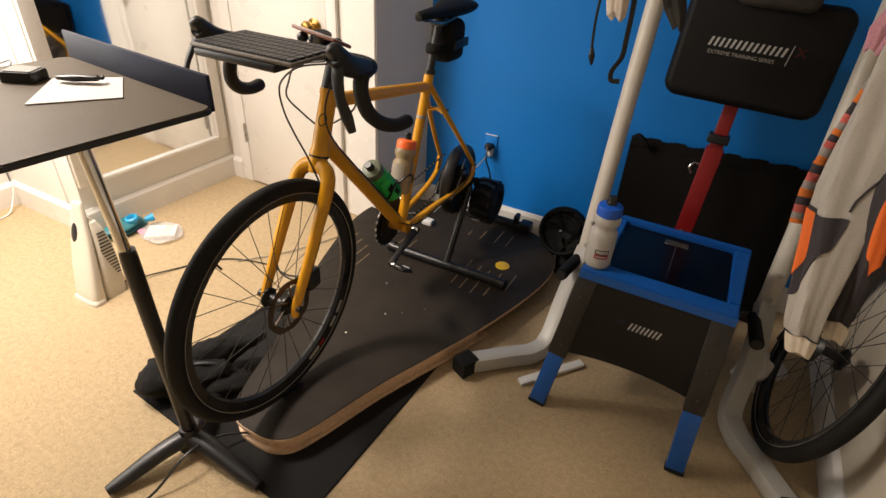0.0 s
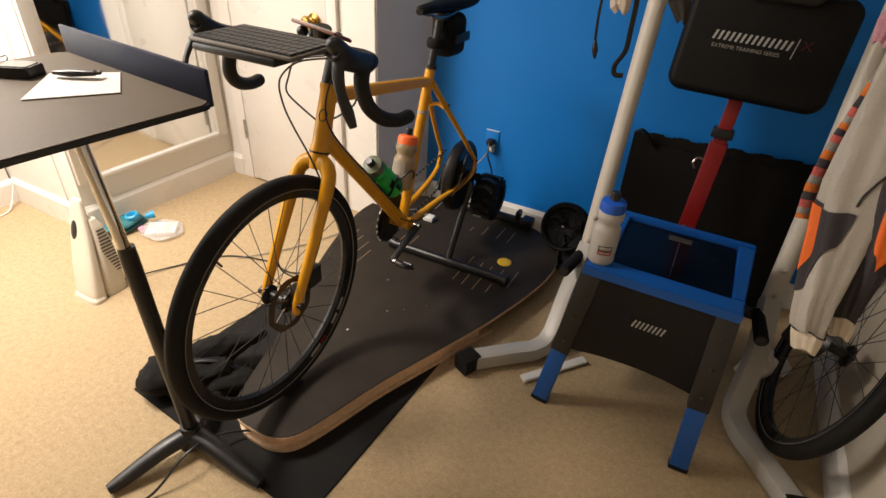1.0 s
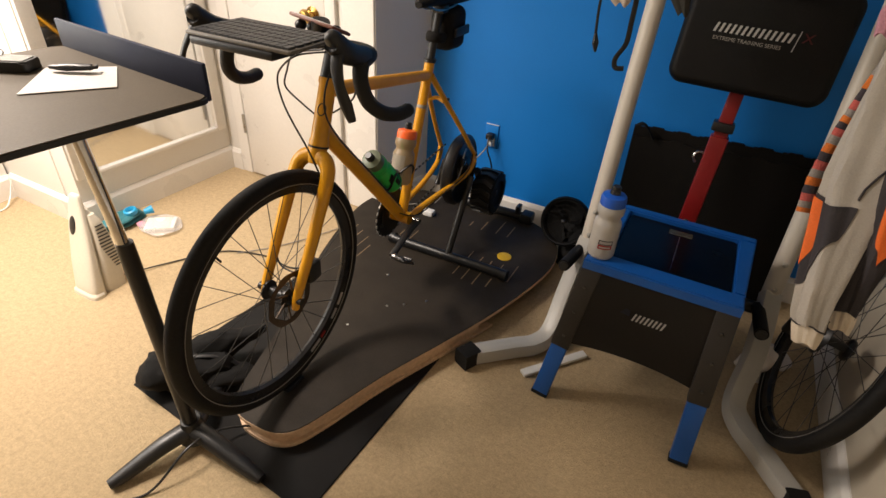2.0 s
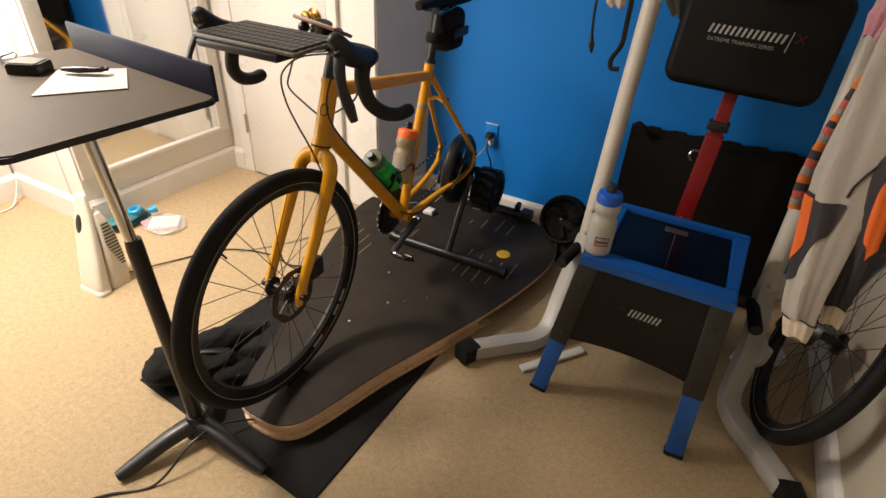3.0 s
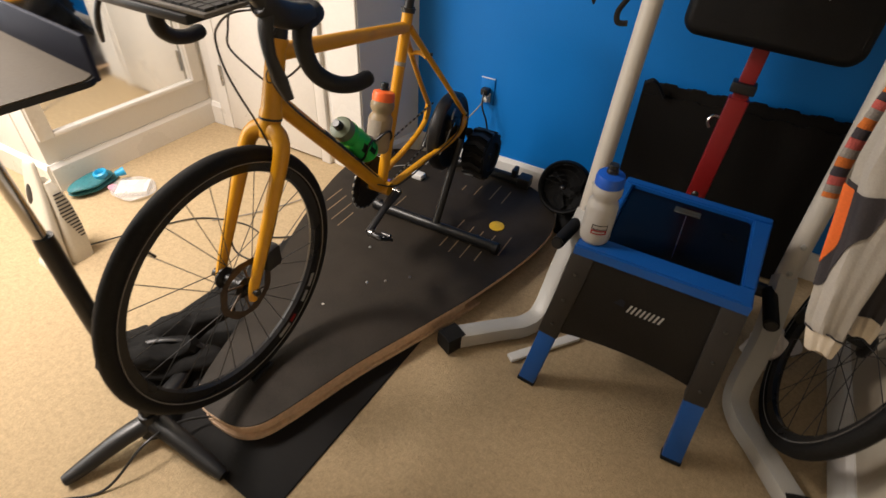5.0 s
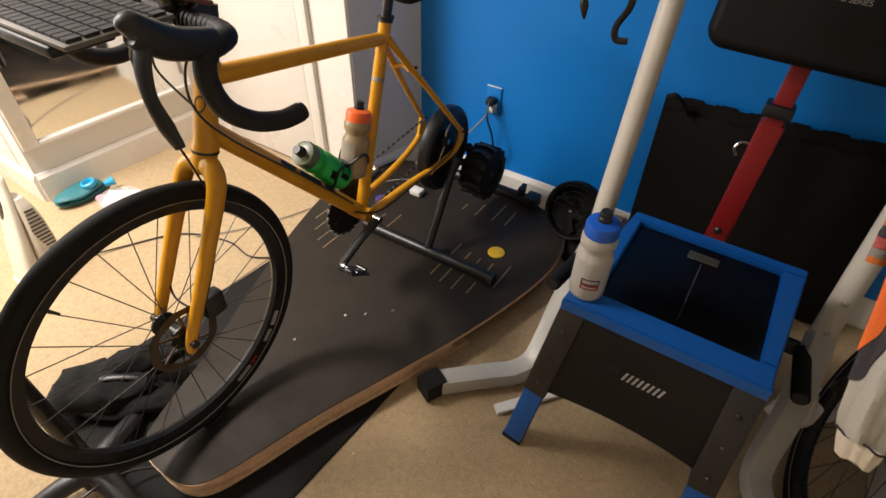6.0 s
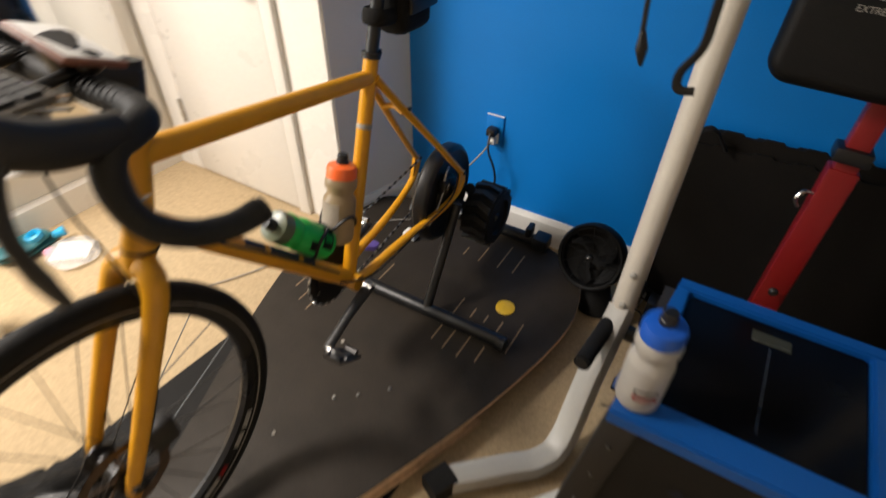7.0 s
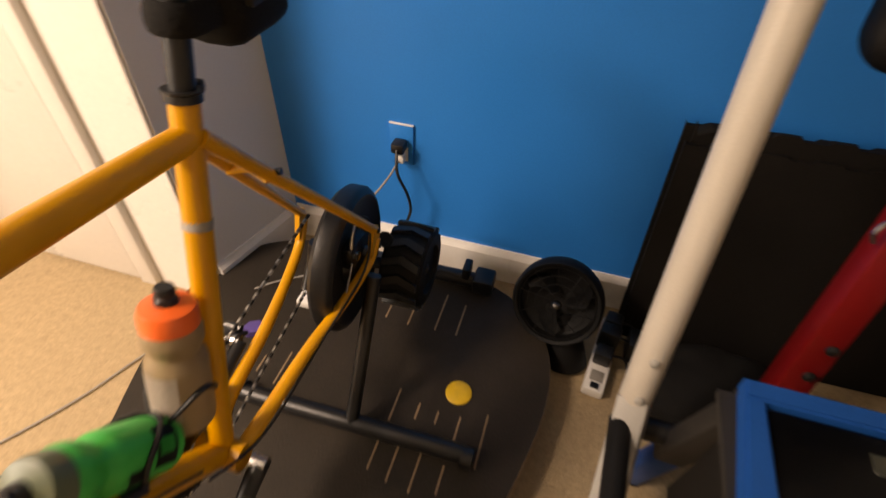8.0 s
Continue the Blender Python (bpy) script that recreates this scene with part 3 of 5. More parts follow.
part("seatpost", tubed([(BX, 2.325, 0.888), (BX, 2.372, 1.045)], 0.0137, 16), BLACK, bike)
# fork
fork_bm = bmesh.new()
crown = Vector((BX, 1.742, 0.772))
tube(fork_bm, [ht_lo, crown, crown + Vector((0, -0.006, -0.02))], [0.0245, 0.024, 0.02], 18)
part("fork_crown", fork_bm, YELLOW, bike)
for s in (-1, 1):
    part("fork_leg", tubed([(BX + s * 0.012, 1.742, 0.772), (BX + s * 0.038, 1.733, 0.76), (BX + s * 0.052, 1.715, 0.725), (BX + s * 0.055, 1.654, 0.61), (BX + s * 0.055, 1.588, 0.487), (BX + s * 0.054, 1.562, 0.436), (BX + s * 0.054, 1.556, 0.41)], [0.021, 0.0205, 0.0185, 0.016, 0.0135, 0.012, 0.010], 14, curve=5), YELLOW, bike)
part("headset_ring", tubed([ht_lo + Vector((0, -0.0006, -0.002)), ht_lo + Vector((0, 0.001, 0.003))], 0.0262, 20), BLACK, bike)
part("headset_spacer", tubed([ht_hi, ht_hi + Vector((0, 0.027, 0.08))], [0.0215, 0.018], 18), BLACK, bike)
part("stem", tubed([(BX, 1.83, 1.028), (BX, 1.80, 1.042), (BX, 1.75, 1.054)], [0.0205, 0.018, 0.021], 14), BLACK, bike)
part("top_cap", tubed([(BX, 1.832, 1.03), (BX, 1.836, 1.046)], 0.017, 16), BLACK, bike)


def spoked_wheel(parent, centre, axis, hint, r_out, tread, spokes=28, rotor_side=0, hub_r=0.02):
    m = frame_of(centre, axis, hint)
    wheel = part("wheel", lathed([(r_out - 0.058, -0.0105), (r_out - 0.034, -0.0125), (r_out - 0.034, 0.0125), (r_out - 0.058, 0.0105), (r_out - 0.062, 0.0), (r_out - 0.058, -0.0105)], m, 72), RIM, parent, "spoked wheel with a black rim")
    minor = 0.0205
    ring = [(r_out - minor + minor * math.cos(a), minor * math.sin(a)) for a in np.linspace(-2.5, 2.5, 17)]
    part("tyre", lathed(ring + [ring[0]], m, 96), RUBBER, wheel, "black gravel tyre")
    for z in (-0.0175, 0.0175):
        part("reflective_stripe", lathed([(r_out - 0.0345, z * 1.08), (r_out - 0.0325, z * 1.12), (r_out - 0.0325, z * 1.09), (r_out - 0.0345, z * 1.05), (r_out - 0.0345, z * 1.08)], m, 96), CABLE_GREY, wheel)
    part("hub", lathed([(0, -0.05), (0.009, -0.05), (0.009, -0.038), (hub_r + 0.008, -0.036), (hub_r + 0.008, -0.031), (0.014, -0.026), (0.013, 0.026), (hub_r + 0.008, 0.031), (hub_r + 0.008, 0.036), (0.009, 0.038), (0.009, 0.05), (0, 0.05)], m, 24), BLACK_METAL, wheel)
    for k in range(spokes):
        a = 2 * math.pi * k / spokes
        side = 1 if k % 2 else -1
        lead = 0.95 * (1 if (k // 2) % 2 else -1)
        p0 = m @ Vector(((hub_r + 0.004) * math.cos(a + lead), (hub_r + 0.004) * math.sin(a + lead), side * 0.033))
        p1 = m @ Vector(((r_out - 0.06) * math.cos(a), (r_out - 0.06) * math.sin(a), side * 0.002))
        part("spoke", tubed([p0, p1], 0.0012, 5), SPOKE, wheel)
    if rotor_side:
        z = rotor_side * 0.041
        bm = bmesh.new()
        n = 48
        for zz, flip in ((z - 0.0009, 0), (z + 0.0009, 1)):
            inner = [bm.verts.new(m @ Vector(((0.062 + 0.0025 * math.sin(6 * 2 * math.pi * k / n)) * math.cos(2 * math.pi * k / n), (0.062 + 0.0025 * math.sin(6 * 2 * math.pi * k / n)) * math.sin(2 * math.pi * k / n), zz))) for k in range(n)]
            outer = [bm.verts.new(m @ Vector(((0.080 + 0.0015 * math.sin(8 * 2 * math.pi * k / n)) * math.cos(2 * math.pi * k / n), (0.080 + 0.0015 * math.sin(8 * 2 * math.pi * k / n)) * math.sin(2 * math.pi * k / n), zz))) for k in range(n)]
            for k in range(n):
                bm.faces.new((inner[k], inner[(k + 1) % n], outer[(k + 1) % n], outer[k]))
        rotor = part("brake_rotor", bm, ROTOR, wheel, "worn steel brake rotor")
        for k in range(6):
            a = 2 * math.pi * k / 6
            part("rotor_arm", tubed([m @ Vector((0.02 * math.cos(a), 0.02 * math.sin(a), z)), m @ Vector((0.064 * math.cos(a + 0.45), 0.064 * math.sin(a + 0.45), z))], 0.003, 6), ROTOR, wheel)
    return wheel


fw = spoked_wheel(bike, FA, (1, 0, 0), (0, 1, 0), 0.343, 0, 28, 1)
# printed marks on the rim
for a0, a1, material in ((-2.02, -1.86, LETTER), (-1.84, -1.76, RED_PRINT), (-1.62, -1.50, LETTER), (-1.46, -1.32, LETTER)):
    bm = bmesh.new()
    prev = None
    for a in np.linspace(a0, a1, 7):
        row = [bm.verts.new((FA.x + 0.0135, FA.y + rr * math.cos(a + 0.75), FA.z + rr * math.sin(a + 0.75))) for rr in (0.293, 0.309)]
        if prev:
            bm.faces.new((prev[0], row[0], row[1], prev[1]))
        prev = row
    bmesh.ops.solidify(bm, geom=bm.faces[:], thickness=0.0006)
    part("rim_print", bm, material, fw)
part("valve", tubed([(0.507, 1.385, 0.665), (0.507, 1.402, 0.635)], 0.003, 8), BLACK, fw)
caliper = part("brake_caliper", boxed((BX + 0.030, 1.612, 0.455), (BX + 0.062, 1.662, 0.515), None, 0.008), BLACK, bike)
part("axle_end", tubed([(BX + 0.06, 1.561, 0.436), (BX + 0.072, 1.561, 0.436)], 0.009, 12), BLACK, bike)
part("axle_end", tubed([(BX - 0.072, 1.561, 0.436), (BX - 0.06, 1.561, 0.436)], 0.011, 12), BLACK, bike)

# drop bar
bar = part("handlebar", tubed([(BX - 0.14, 1.746, 1.055), (BX - 0.08, 1.748, 1.055), (BX, 1.75, 1.055), (BX + 0.08, 1.748, 1.055), (BX + 0.14, 1.746, 1.055)], 0.0145, 14, curve=4), TAPE, bike)
for s in (-1, 1):
    part("bar_drop", tubed([(BX + s * 0.08, 1.748, 1.055), (BX + s * 0.14, 1.747, 1.055), (BX + s * 0.169, 1.738, 1.053), (BX + s * 0.180, 1.714, 1.052), (BX + s * 0.184, 1.688, 1.047), (BX + s * 0.191, 1.674, 1.013), (BX + s * 0.204, 1.682, 0.970), (BX + s * 0.218, 1.716, 0.939), (BX + s * 0.228, 1.762, 0.924), (BX + s * 0.233, 1.799, 0.924)], [0.0155, 0.016, 0.0165, 0.017, 0.0175, 0.0165, 0.0165, 0.0165, 0.016, 0.0165], 14, curve=6), TAPE, bike)
    for k in range(9):
        wrap_x = BX + s * (0.05 + 0.011 * k)
        part("tape_edge", tubed([(wrap_x, 1.7475, 1.055), (wrap_x + s * 0.0022, 1.7475, 1.055)], 0.0164, 14), TAPE, bike)
    part("bar_plug", tubed([(BX + s * 0.233, 1.798, 0.924), (BX + s * 0.234, 1.806, 0.9245)], 0.0145, 14), BLACK, bike)
    hood = part("brake_hood", tubed([(BX + s * 0.181, 1.705, 1.058), (BX + s * 0.184, 1.668, 1.066), (BX + s * 0.186, 1.635, 1.078), (BX + s * 0.186, 1.607, 1.096), (BX + s * 0.185, 1.592, 1.108), (BX + s * 0.184, 1.582, 1.104)], [0.0175, 0.0195, 0.0205, 0.0205, 0.0185, 0.008], 14, curve=5, flat=1.15), BLACK, bike, "black rubber brake hood")
    part("brake_lever", tubed([(BX + s * 0.191, 1.60, 1.088), (BX + s * 0.199, 1.585, 1.064), (BX + s * 0.213, 1.574, 1.03), (BX + s * 0.228, 1.574, 0.995), (BX + s * 0.238, 1.578, 0.964)], [0.013, 0.0125, 0.0105, 0.0125, 0.008], 12, curve=5, flat=0.55), BLACK, hood)
# keyboard on a small rack over the bar
KX0, KX1, KY0, KY1, KZ = 0.365, 0.640, 1.535, 1.692, 1.082
kb = thing("keyboard", (0.5, 1.61, KZ), "compact dark keyboard resting on a rack over the handlebar", "keyboard")
part("base", boxed((KX0, KY0, KZ), (KX1, KY1, KZ + 0.007), None, 0.002), KEY_BASE, kb)
part("tray", boxed((KX0 + 0.012, KY0 - 0.004, KZ - 0.018), (KX1 - 0.04, KY1 - 0.07, KZ - 0.001), None, 0.005), BLACK, kb, "black tray under the keys")
rows, cols = 6, 15
keymesh = None
for r in range(rows):
    for c in range(cols):
        w, d = (KX1 - KX0 - 0.012) / cols, (KY1 - KY0 - 0.012) / rows
        if keymesh is None:
            kbm = bmesh.new()
            box(kbm, (-w * 0.42, -d * 0.42, 0), (w * 0.42, d * 0.42, 0.005))
            keymesh = bpy.data.meshes.new("key")
            kbm.to_mesh(keymesh)
            kbm.free()
            keymesh.materials.append(KEY)
        k = new("key", keymesh)
        k.parent = kb
        k.matrix_parent_inverse = WORLD_OF[kb.name].inverted()
        k.location = (KX0 + 0.006 + (c + 0.5) * w, KY0 + 0.006 + (r + 0.5) * d, KZ + 0.0066)
part("rack", tubed([(BX + 0.05, 1.60, KZ - 0.022), (BX + 0.05, 1.74, 1.072)], 0.007, 10), BLACK, bike)
part("rack", tubed([(BX - 0.05, 1.60, KZ - 0.022), (BX - 0.05, 1.74, 1.072)], 0.007, 10), BLACK, bike)
# phone in its holder
ph = thing("phone", (0.55, 1.745, 1.10), "phone in a brown case clipped over the stem", "phone")
pm = pose(0.528, 1.765, 1.090, -22, 6, -4)
part("case", boxed((-0.064, -0.034, -0.005), (0.064, 0.034, 0.003), pm, 0.003), PHONE_BACK, ph)
part("screen", boxed((-0.059, -0.029, 0.003), (0.059, 0.029, 0.0042), pm, 0.001), WHITE_PLASTIC, ph, "pale glossy phone screen")
for dx in (-0.05, -0.015, 0.02, 0.05):
    part("mount_knob", ball(bmesh.new(), (BX + dx + 0.012, 1.762, 1.080), 0.014, 0.014, 0.013, 14), BLACK_METAL, bike)
part("phone_mount", tubed([(BX + 0.02, 1.755, 1.06), (BX + 0.03, 1.75, 1.10)], [0.016, 0.022], 12), BLACK, bike)
# cables
for pts in ([(BX + 0.07, 1.72, 1.045), (BX + 0.0, 1.70, 1.03), (BX - 0.06, 1.708, 0.99), (BX - 0.083, 1.716, 0.953), (BX - 0.066, 1.71, 0.905), (BX - 0.036, 1.706, 0.86), (BX + 0.0, 1.71, 0.80), (BX + 0.03, 1.712, 0.74)],
            [(BX + 0.05, 1.73, 1.045), (BX - 0.04, 1.735, 1.02), (BX - 0.092, 1.76, 0.965), (BX - 0.108, 1.768, 0.922), (BX - 0.06, 1.77, 0.888), (BX - 0.018, 1.775, 0.862)],
            [(BX + 0.09, 1.765, 1.045), (BX + 0.07, 1.72, 0.99), (BX + 0.045, 1.73, 0.90), (BX + 0.035, 1.80, 0.80), (BX + 0.03, 1.95, 0.64), (BX + 0.028, 2.12, 0.45)],
            [(BX + 0.16, 1.71, 1.05), (BX + 0.15, 1.71, 0.97), (BX + 0.09, 1.75, 0.92), (BX + 0.03, 1.78, 0.88)],
            [(BX + 0.056, 1.70, 0.68), (BX + 0.066, 1.66, 0.60), (BX + 0.062, 1.62, 0.52)],
            [(BX - 0.05, 1.70, 0.66), (BX - 0.066, 1.64, 0.56), (BX - 0.03, 1.60, 0.50), (BX + 0.04, 1.60, 0.49)],
            [(BX + 0.028, 2.12, 0.42), (BX + 0.045, 2.22, 0.372), (BX + 0.06, 2.40, 0.388), (BX + 0.078, 2.55, 0.42), (BX + 0.07, 2.60, 0.50), (BX + 0.05, 2.58, 0.52)]):
    part("cable", tubed(pts, 0.0024, 7, curve=6), BLACK, bike)
# drivetrain
ring_m = frame_of(BB + Vector((-0.047, 0, 0)), (1, 0, 0), (0, 1, 0))
cr = part("chainring", lathed([(0.060, -0.002), (0.088, -0.0015), (0.0885, 0.0015), (0.060, 0.002), (0.060, -0.002)], ring_m, 60), BLACK_METAL, bike)
part("inner_ring", lathed([(0.022, 0.004), (0.064, 0.004), (0.066, 0.007), (0.022, 0.007), (0.022, 0.004)], ring_m, 48), BLACK_METAL, cr)
for k in range(4):
    a = 2 * math.pi * k / 4 + 0.4
    part("spider_arm", tubed([ring_m @ Vector((0.012 * math.cos(a), 0.012 * math.sin(a), 0)), ring_m @ Vector((0.073 * math.cos(a), 0.073 * math.sin(a), 0))], 0.006, 8), BLACK_METAL, cr)
pl = Vector((BX + 0.072, 2.004, 0.325))
part("crank_arm", tubed([BB + Vector((0.062, 0.004, 0.001)), BB + Vector((0.066, -0.085, -0.02)), pl], [0.0165, 0.0125, 0.0125], 12, flat=0.7), BLACK_METAL, bike)
part("crank_bolt", tubed([BB + Vector((0.05, 0, 0)), BB + Vector((0.075, 0, 0))], 0.012, 14), STEEL, bike)
part("crank_arm", tubed([BB + Vector((-0.062, 0.0, 0.0)), BB + Vector((-0.066, 0.166, 0.03))], [0.0165, 0.0125], 12, flat=0.7), BLACK_METAL, bike)
for c, s in ((pl, 1), (BB + Vector((-0.066, 0.166, 0.03)), -1)):
    pd = part("pedal", tubed([c, c + Vector((s * 0.06, 0, 0))], [0.0095, 0.008], 12), DARK_STEEL, bike, "clipless steel pedal")
    tilt_m = pose(c.x + s * 0.04, c.y + 0.006, c.z - 0.008, -38, 0, 0)
    part("pedal_body", boxed((-0.016, -0.034, -0.008), (0.016, 0.034, 0.008), tilt_m, 0.006), BLACK_METAL, pd)
    cage = [tilt_m @ Vector(p) for p in ((-0.022, -0.042, 0.0), (0.022, -0.042, 0.0), (0.026, 0.0, 0.004), (0.02, 0.042, 0.0), (-0.02, 0.042, 0.0), (-0.026, 0.0, 0.004))]
    part("pedal_cage", tubed(cage, 0.0045, 8, closed=True), DARK_STEEL, pd)
    part("pedal_spring", tubed([tilt_m @ Vector((-0.016, 0.03, 0.010)), tilt_m @ Vector((0.016, 0.03, 0.010))], 0.007, 10), DARK_STEEL, pd)
    part("pedal_washer", tubed([c + Vector((s * 0.006, 0, 0)), c + Vector((s * 0.014, 0, 0))], 0.0115, 14), STEEL, pd)
chain = part("chain", bmesh.new(), BLACK_METAL, bike, "black and silver bike chain")
CX = BX - 0.047
top0, top1 = Vector((CX, BB.y - 0.01, BB.z + 0.088)), Vector((CX, RA.y, RA.z + 0.045))
low0, low1 = Vector((CX, BB.y + 0.0, BB.z - 0.088)), Vector((CX, RA.y - 0.06, RA.z - 0.115))
for a, b in ((top0, top1), (low0, low1)):
    n = int((b - a).length / 0.0127)
    for k in range(n):
        p, q = a.lerp(b, k / n), a.lerp(b, (k + 0.72) / n)
        part("chain_link", tubed([p, q], 0.0036, 6), STEEL if k % 2 else BLACK_METAL, chain)
for k in range(44):
    a0, a1 = 2 * math.pi * k / 44, 2 * math.pi * (k + 0.72) / 44
    part("chain_link", tubed([ring_m @ Vector((0.091 * math.cos(a), 0.091 * math.sin(a), 0)) for a in (a0, a1)], 0.0034, 6), STEEL if k % 2 else BLACK_METAL, chain)
rear_brake = part("brake_caliper", boxed((BX + 0.034, 2.535, 0.425), (BX + 0.062, 2.58, 0.475), None, 0.008), BLACK_METAL, bike, "black and silver rear brake caliper")
part("pinch_bolt", tubed([(BX + 0.06, 2.55, 0.455), (BX + 0.068, 2.55, 0.455)], 0.009, 12), CHROME, rear_brake)
part("brake_arm", tubed([(BX + 0.055, 2.545, 0.465), (BX + 0.055, 2.555, 0.49), (BX + 0.05, 2.58, 0.50)], 0.004, 8, curve=3), STEEL, rear_brake)
part("cable", tubed([(BX + 0.058, 2.545, 0.45), (BX + 0.06, 2.50, 0.40), (BX + 0.055, 2.47, 0.365)], 0.0022, 7, curve=4), STEEL, bike)
part("derailleur", tubed([(CX + 0.01, 2.58, 0.43), (CX, 2.57, 0.38), (CX, 2.535, 0.335)], [0.014, 0.012, 0.012], 10, curve=3), BLACK_METAL, bike)
# saddle and bag
sad = bmesh.new()
prof = [(2.235, 0.012, 1.078, 0.012), (2.25, 0.022, 1.083, 0.018), (2.31, 0.026, 1.083, 0.022), (2.38, 0.036, 1.082, 0.026), (2.44, 0.06, 1.084, 0.03), (2.49, 0.070, 1.088, 0.032), (2.52, 0.066, 1.09, 0.03), (2.535, 0.04, 1.088, 0.02)]
rings = []
for y, w, z, t in prof:
    rings.append([sad.verts.new((BX + w * math.cos(a), y, z - 0.008 + t * (math.sin(a) * (0.6 if math.sin(a) > 0 else 0.9)))) for a in np.linspace(0, 2 * math.pi, 17)[:-1]])
for A, B in zip(rings, rings[1:]):
    for k in range(16):
        sad.faces.new((A[k], A[(k + 1) % 16], B[(k + 1) % 16], B[k]))
sad.faces.new(rings[0]), sad.faces.new(rings[-1])
saddle = part("saddle", sad, VINYL, bike, "black saddle")
for s in (-1, 1):
    part("saddle_rail", tubed([(BX + s * 0.012, 2.26, 1.066), (BX + s * 0.021, 2.33, 1.045), (BX + s * 0.021, 2.42, 1.045), (BX + s * 0.03, 2.50, 1.07)], 0.0035, 8, curve=4), STEEL, saddle)
part("post_head", boxed((BX - 0.024, 2.352, 1.03), (BX + 0.024, 2.395, 1.055), None, 0.006), BLACK, bike)
bag = boxed((BX - 0.042, 2.38, 0.908), (BX + 0.042, 2.508, 1.045), None, 0.03, 4)
wrinkle(bag, 0.006, 18)
sbag = solid("saddle_bag", bag, FABRIC_BLACK, "black nylon bag strapped under the saddle", "bag")
part("strap", tubed([(BX + 0.02, 2.39, 0.955), (BX + 0.022, 2.34, 0.962), (BX, 2.327, 0.965), (BX - 0.022, 2.34, 0.962), (BX - 0.02, 2.39, 0.955)], 0.016, 10, flat=0.35, curve=3, up=(1, 0, 0)), FABRIC_BLACK, sbag)
part("side_loop", boxed((BX + 0.04, 2.40, 0.955), (BX + 0.052, 2.50, 0.985), None, 0.005), BLACK, sbag)
# head badge and chips
badge = []
for k in range(14):
    a = 2 * math.pi * k / 14
    turn, z = 0.36 + 0.45 * math.cos(a), 0.888 + 0.014 * math.sin(a)
    badge.append((BX + 0.0232 * math.sin(turn), 1.784 + 0.33 * (z - 0.888) - 0.0232 * math.cos(turn), z))
part("head_badge", tubed(badge, 0.0016, 6, closed=True), BLACK_PRINT, bike, "dark ring-shaped head badge")
part("seat_tube_sticker", tubed([(BX, 2.283, 0.742), (BX, 2.288, 0.753)], 0.0174, 18), CABLE_GREY, bike, "grey sticker on the seat tube")
for k, (t0, t1) in enumerate(((0.33, 0.42), (0.45, 0.60), (0.63, 0.70))):
    a, b = Vector((BX, 1.768, 0.832)), BB
    part("tube_decal", tubed([a.lerp(b, t0) + Vector((0.006, 0.0055, 0.0065)), a.lerp(b, t1) + Vector((0.006, 0.0055, 0.0065))], 0.0127, 14), BLUE_PRINT, bike, "dark decal on the down tube")


# the whole bike leans slightly on its trainer, and what it carries goes with it
LEAN = 0.022
for piece in bike.children_recursive + [sbag] + sbag.children_recursive:
    piece.data.transform(Matrix(((1, 0, LEAN, -LEAN * BB.z), (0, 1, 0, 0), (0, 0, 1, 0), (0, 0, 0, 1))))
kb.location.x += LEAN * 0.71
ph.location.x += LEAN * 0.73


# bottles
def bottle(name, base, axis, h, r, body, cap, nozzle, label, hint=(1, 0, 0)):
    m = frame_of(base, axis, hint)
    t = thing(name, base, label, "bottle")
    k = h / 0.2
    part("body", lathed([(0, 0), (r * 0.85, 0), (r * 0.97, 0.006), (r, 0.015), (r, 0.10 * k), (r * 0.97, 0.108 * k), (r * 0.80, 0.118 * k), (r * 0.79, 0.124 * k), (r * 0.96, 0.136 * k), (r * 0.97, 0.15 * k), (r * 0.86, 0.16 * k), (0, 0.16 * k)], m, 32), body, t)
    part("cap", lathed([(r * 0.88, 0.158 * k), (r * 0.91, 0.159 * k), (r * 0.91, 0.177 * k), (r * 0.84, 0.185 * k), (r * 0.4, 0.19 * k), (0, 0.19 * k)], m, 32), cap, t, "screw cap")
    part("nozzle", lathed([(r * 0.38, 0.189 * k), (r * 0.36, 0.197 * k), (r * 0.30, 0.199 * k), (r * 0.33, 0.206 * k), (r * 0.28, 0.211 * k), (0, 0.211 * k)], m, 20), nozzle, t)
    return t, m


def wrap(parent, m, r, a0, a1, z0, z1, material, name="print", lean=0.0):
    bm = bmesh.new()
    prev = None
    for a in np.linspace(a0, a1, 8):
        dz = lean * (a - a0)
        row = [bm.verts.new(m @ Vector((r * math.cos(a), r * math.sin(a), z + dz))) for z in (z0, z1)]
        if prev:
            bm.faces.new((prev[0], row[0], row[1], prev[1]))
        prev = row
    bmesh.ops.solidify(bm, geom=bm.faces[:], thickness=0.0005)
    part(name, bm, material, parent)


st_dir = (st_hi - BB).normalized()
ob_, om = bottle("water_bottle", BB + st_dir * 0.130 + Vector((0.003, -0.057, 0.018)), st_dir, 0.195, 0.0365, BEIGE_BOTTLE, ORANGE, BLACK, "frosted beige water bottle with an orange cap on the bike")
wrap(ob_, om, 0.0372, -2.4, -0.9, 0.03, 0.10, BAG_CLOTH)
dt_dir = (Vector((BX, 1.768, 0.832)) - BB).normalized()
gb_, gm = bottle("water_bottle", BB + dt_dir * 0.158 + Vector((0, 0.045, 0.038)), dt_dir, 0.195, 0.0365, GREEN, CLEAR_GREY, BLACK, "green water bottle with a smoky cap on the bike")
wrap(gb_, gm, 0.0372, -0.2, 1.1, 0.02, 0.055, BLACK_PRINT)
wrap(gb_, gm, 0.0374, 0.2, 0.7, 0.026, 0.05, GREEN)
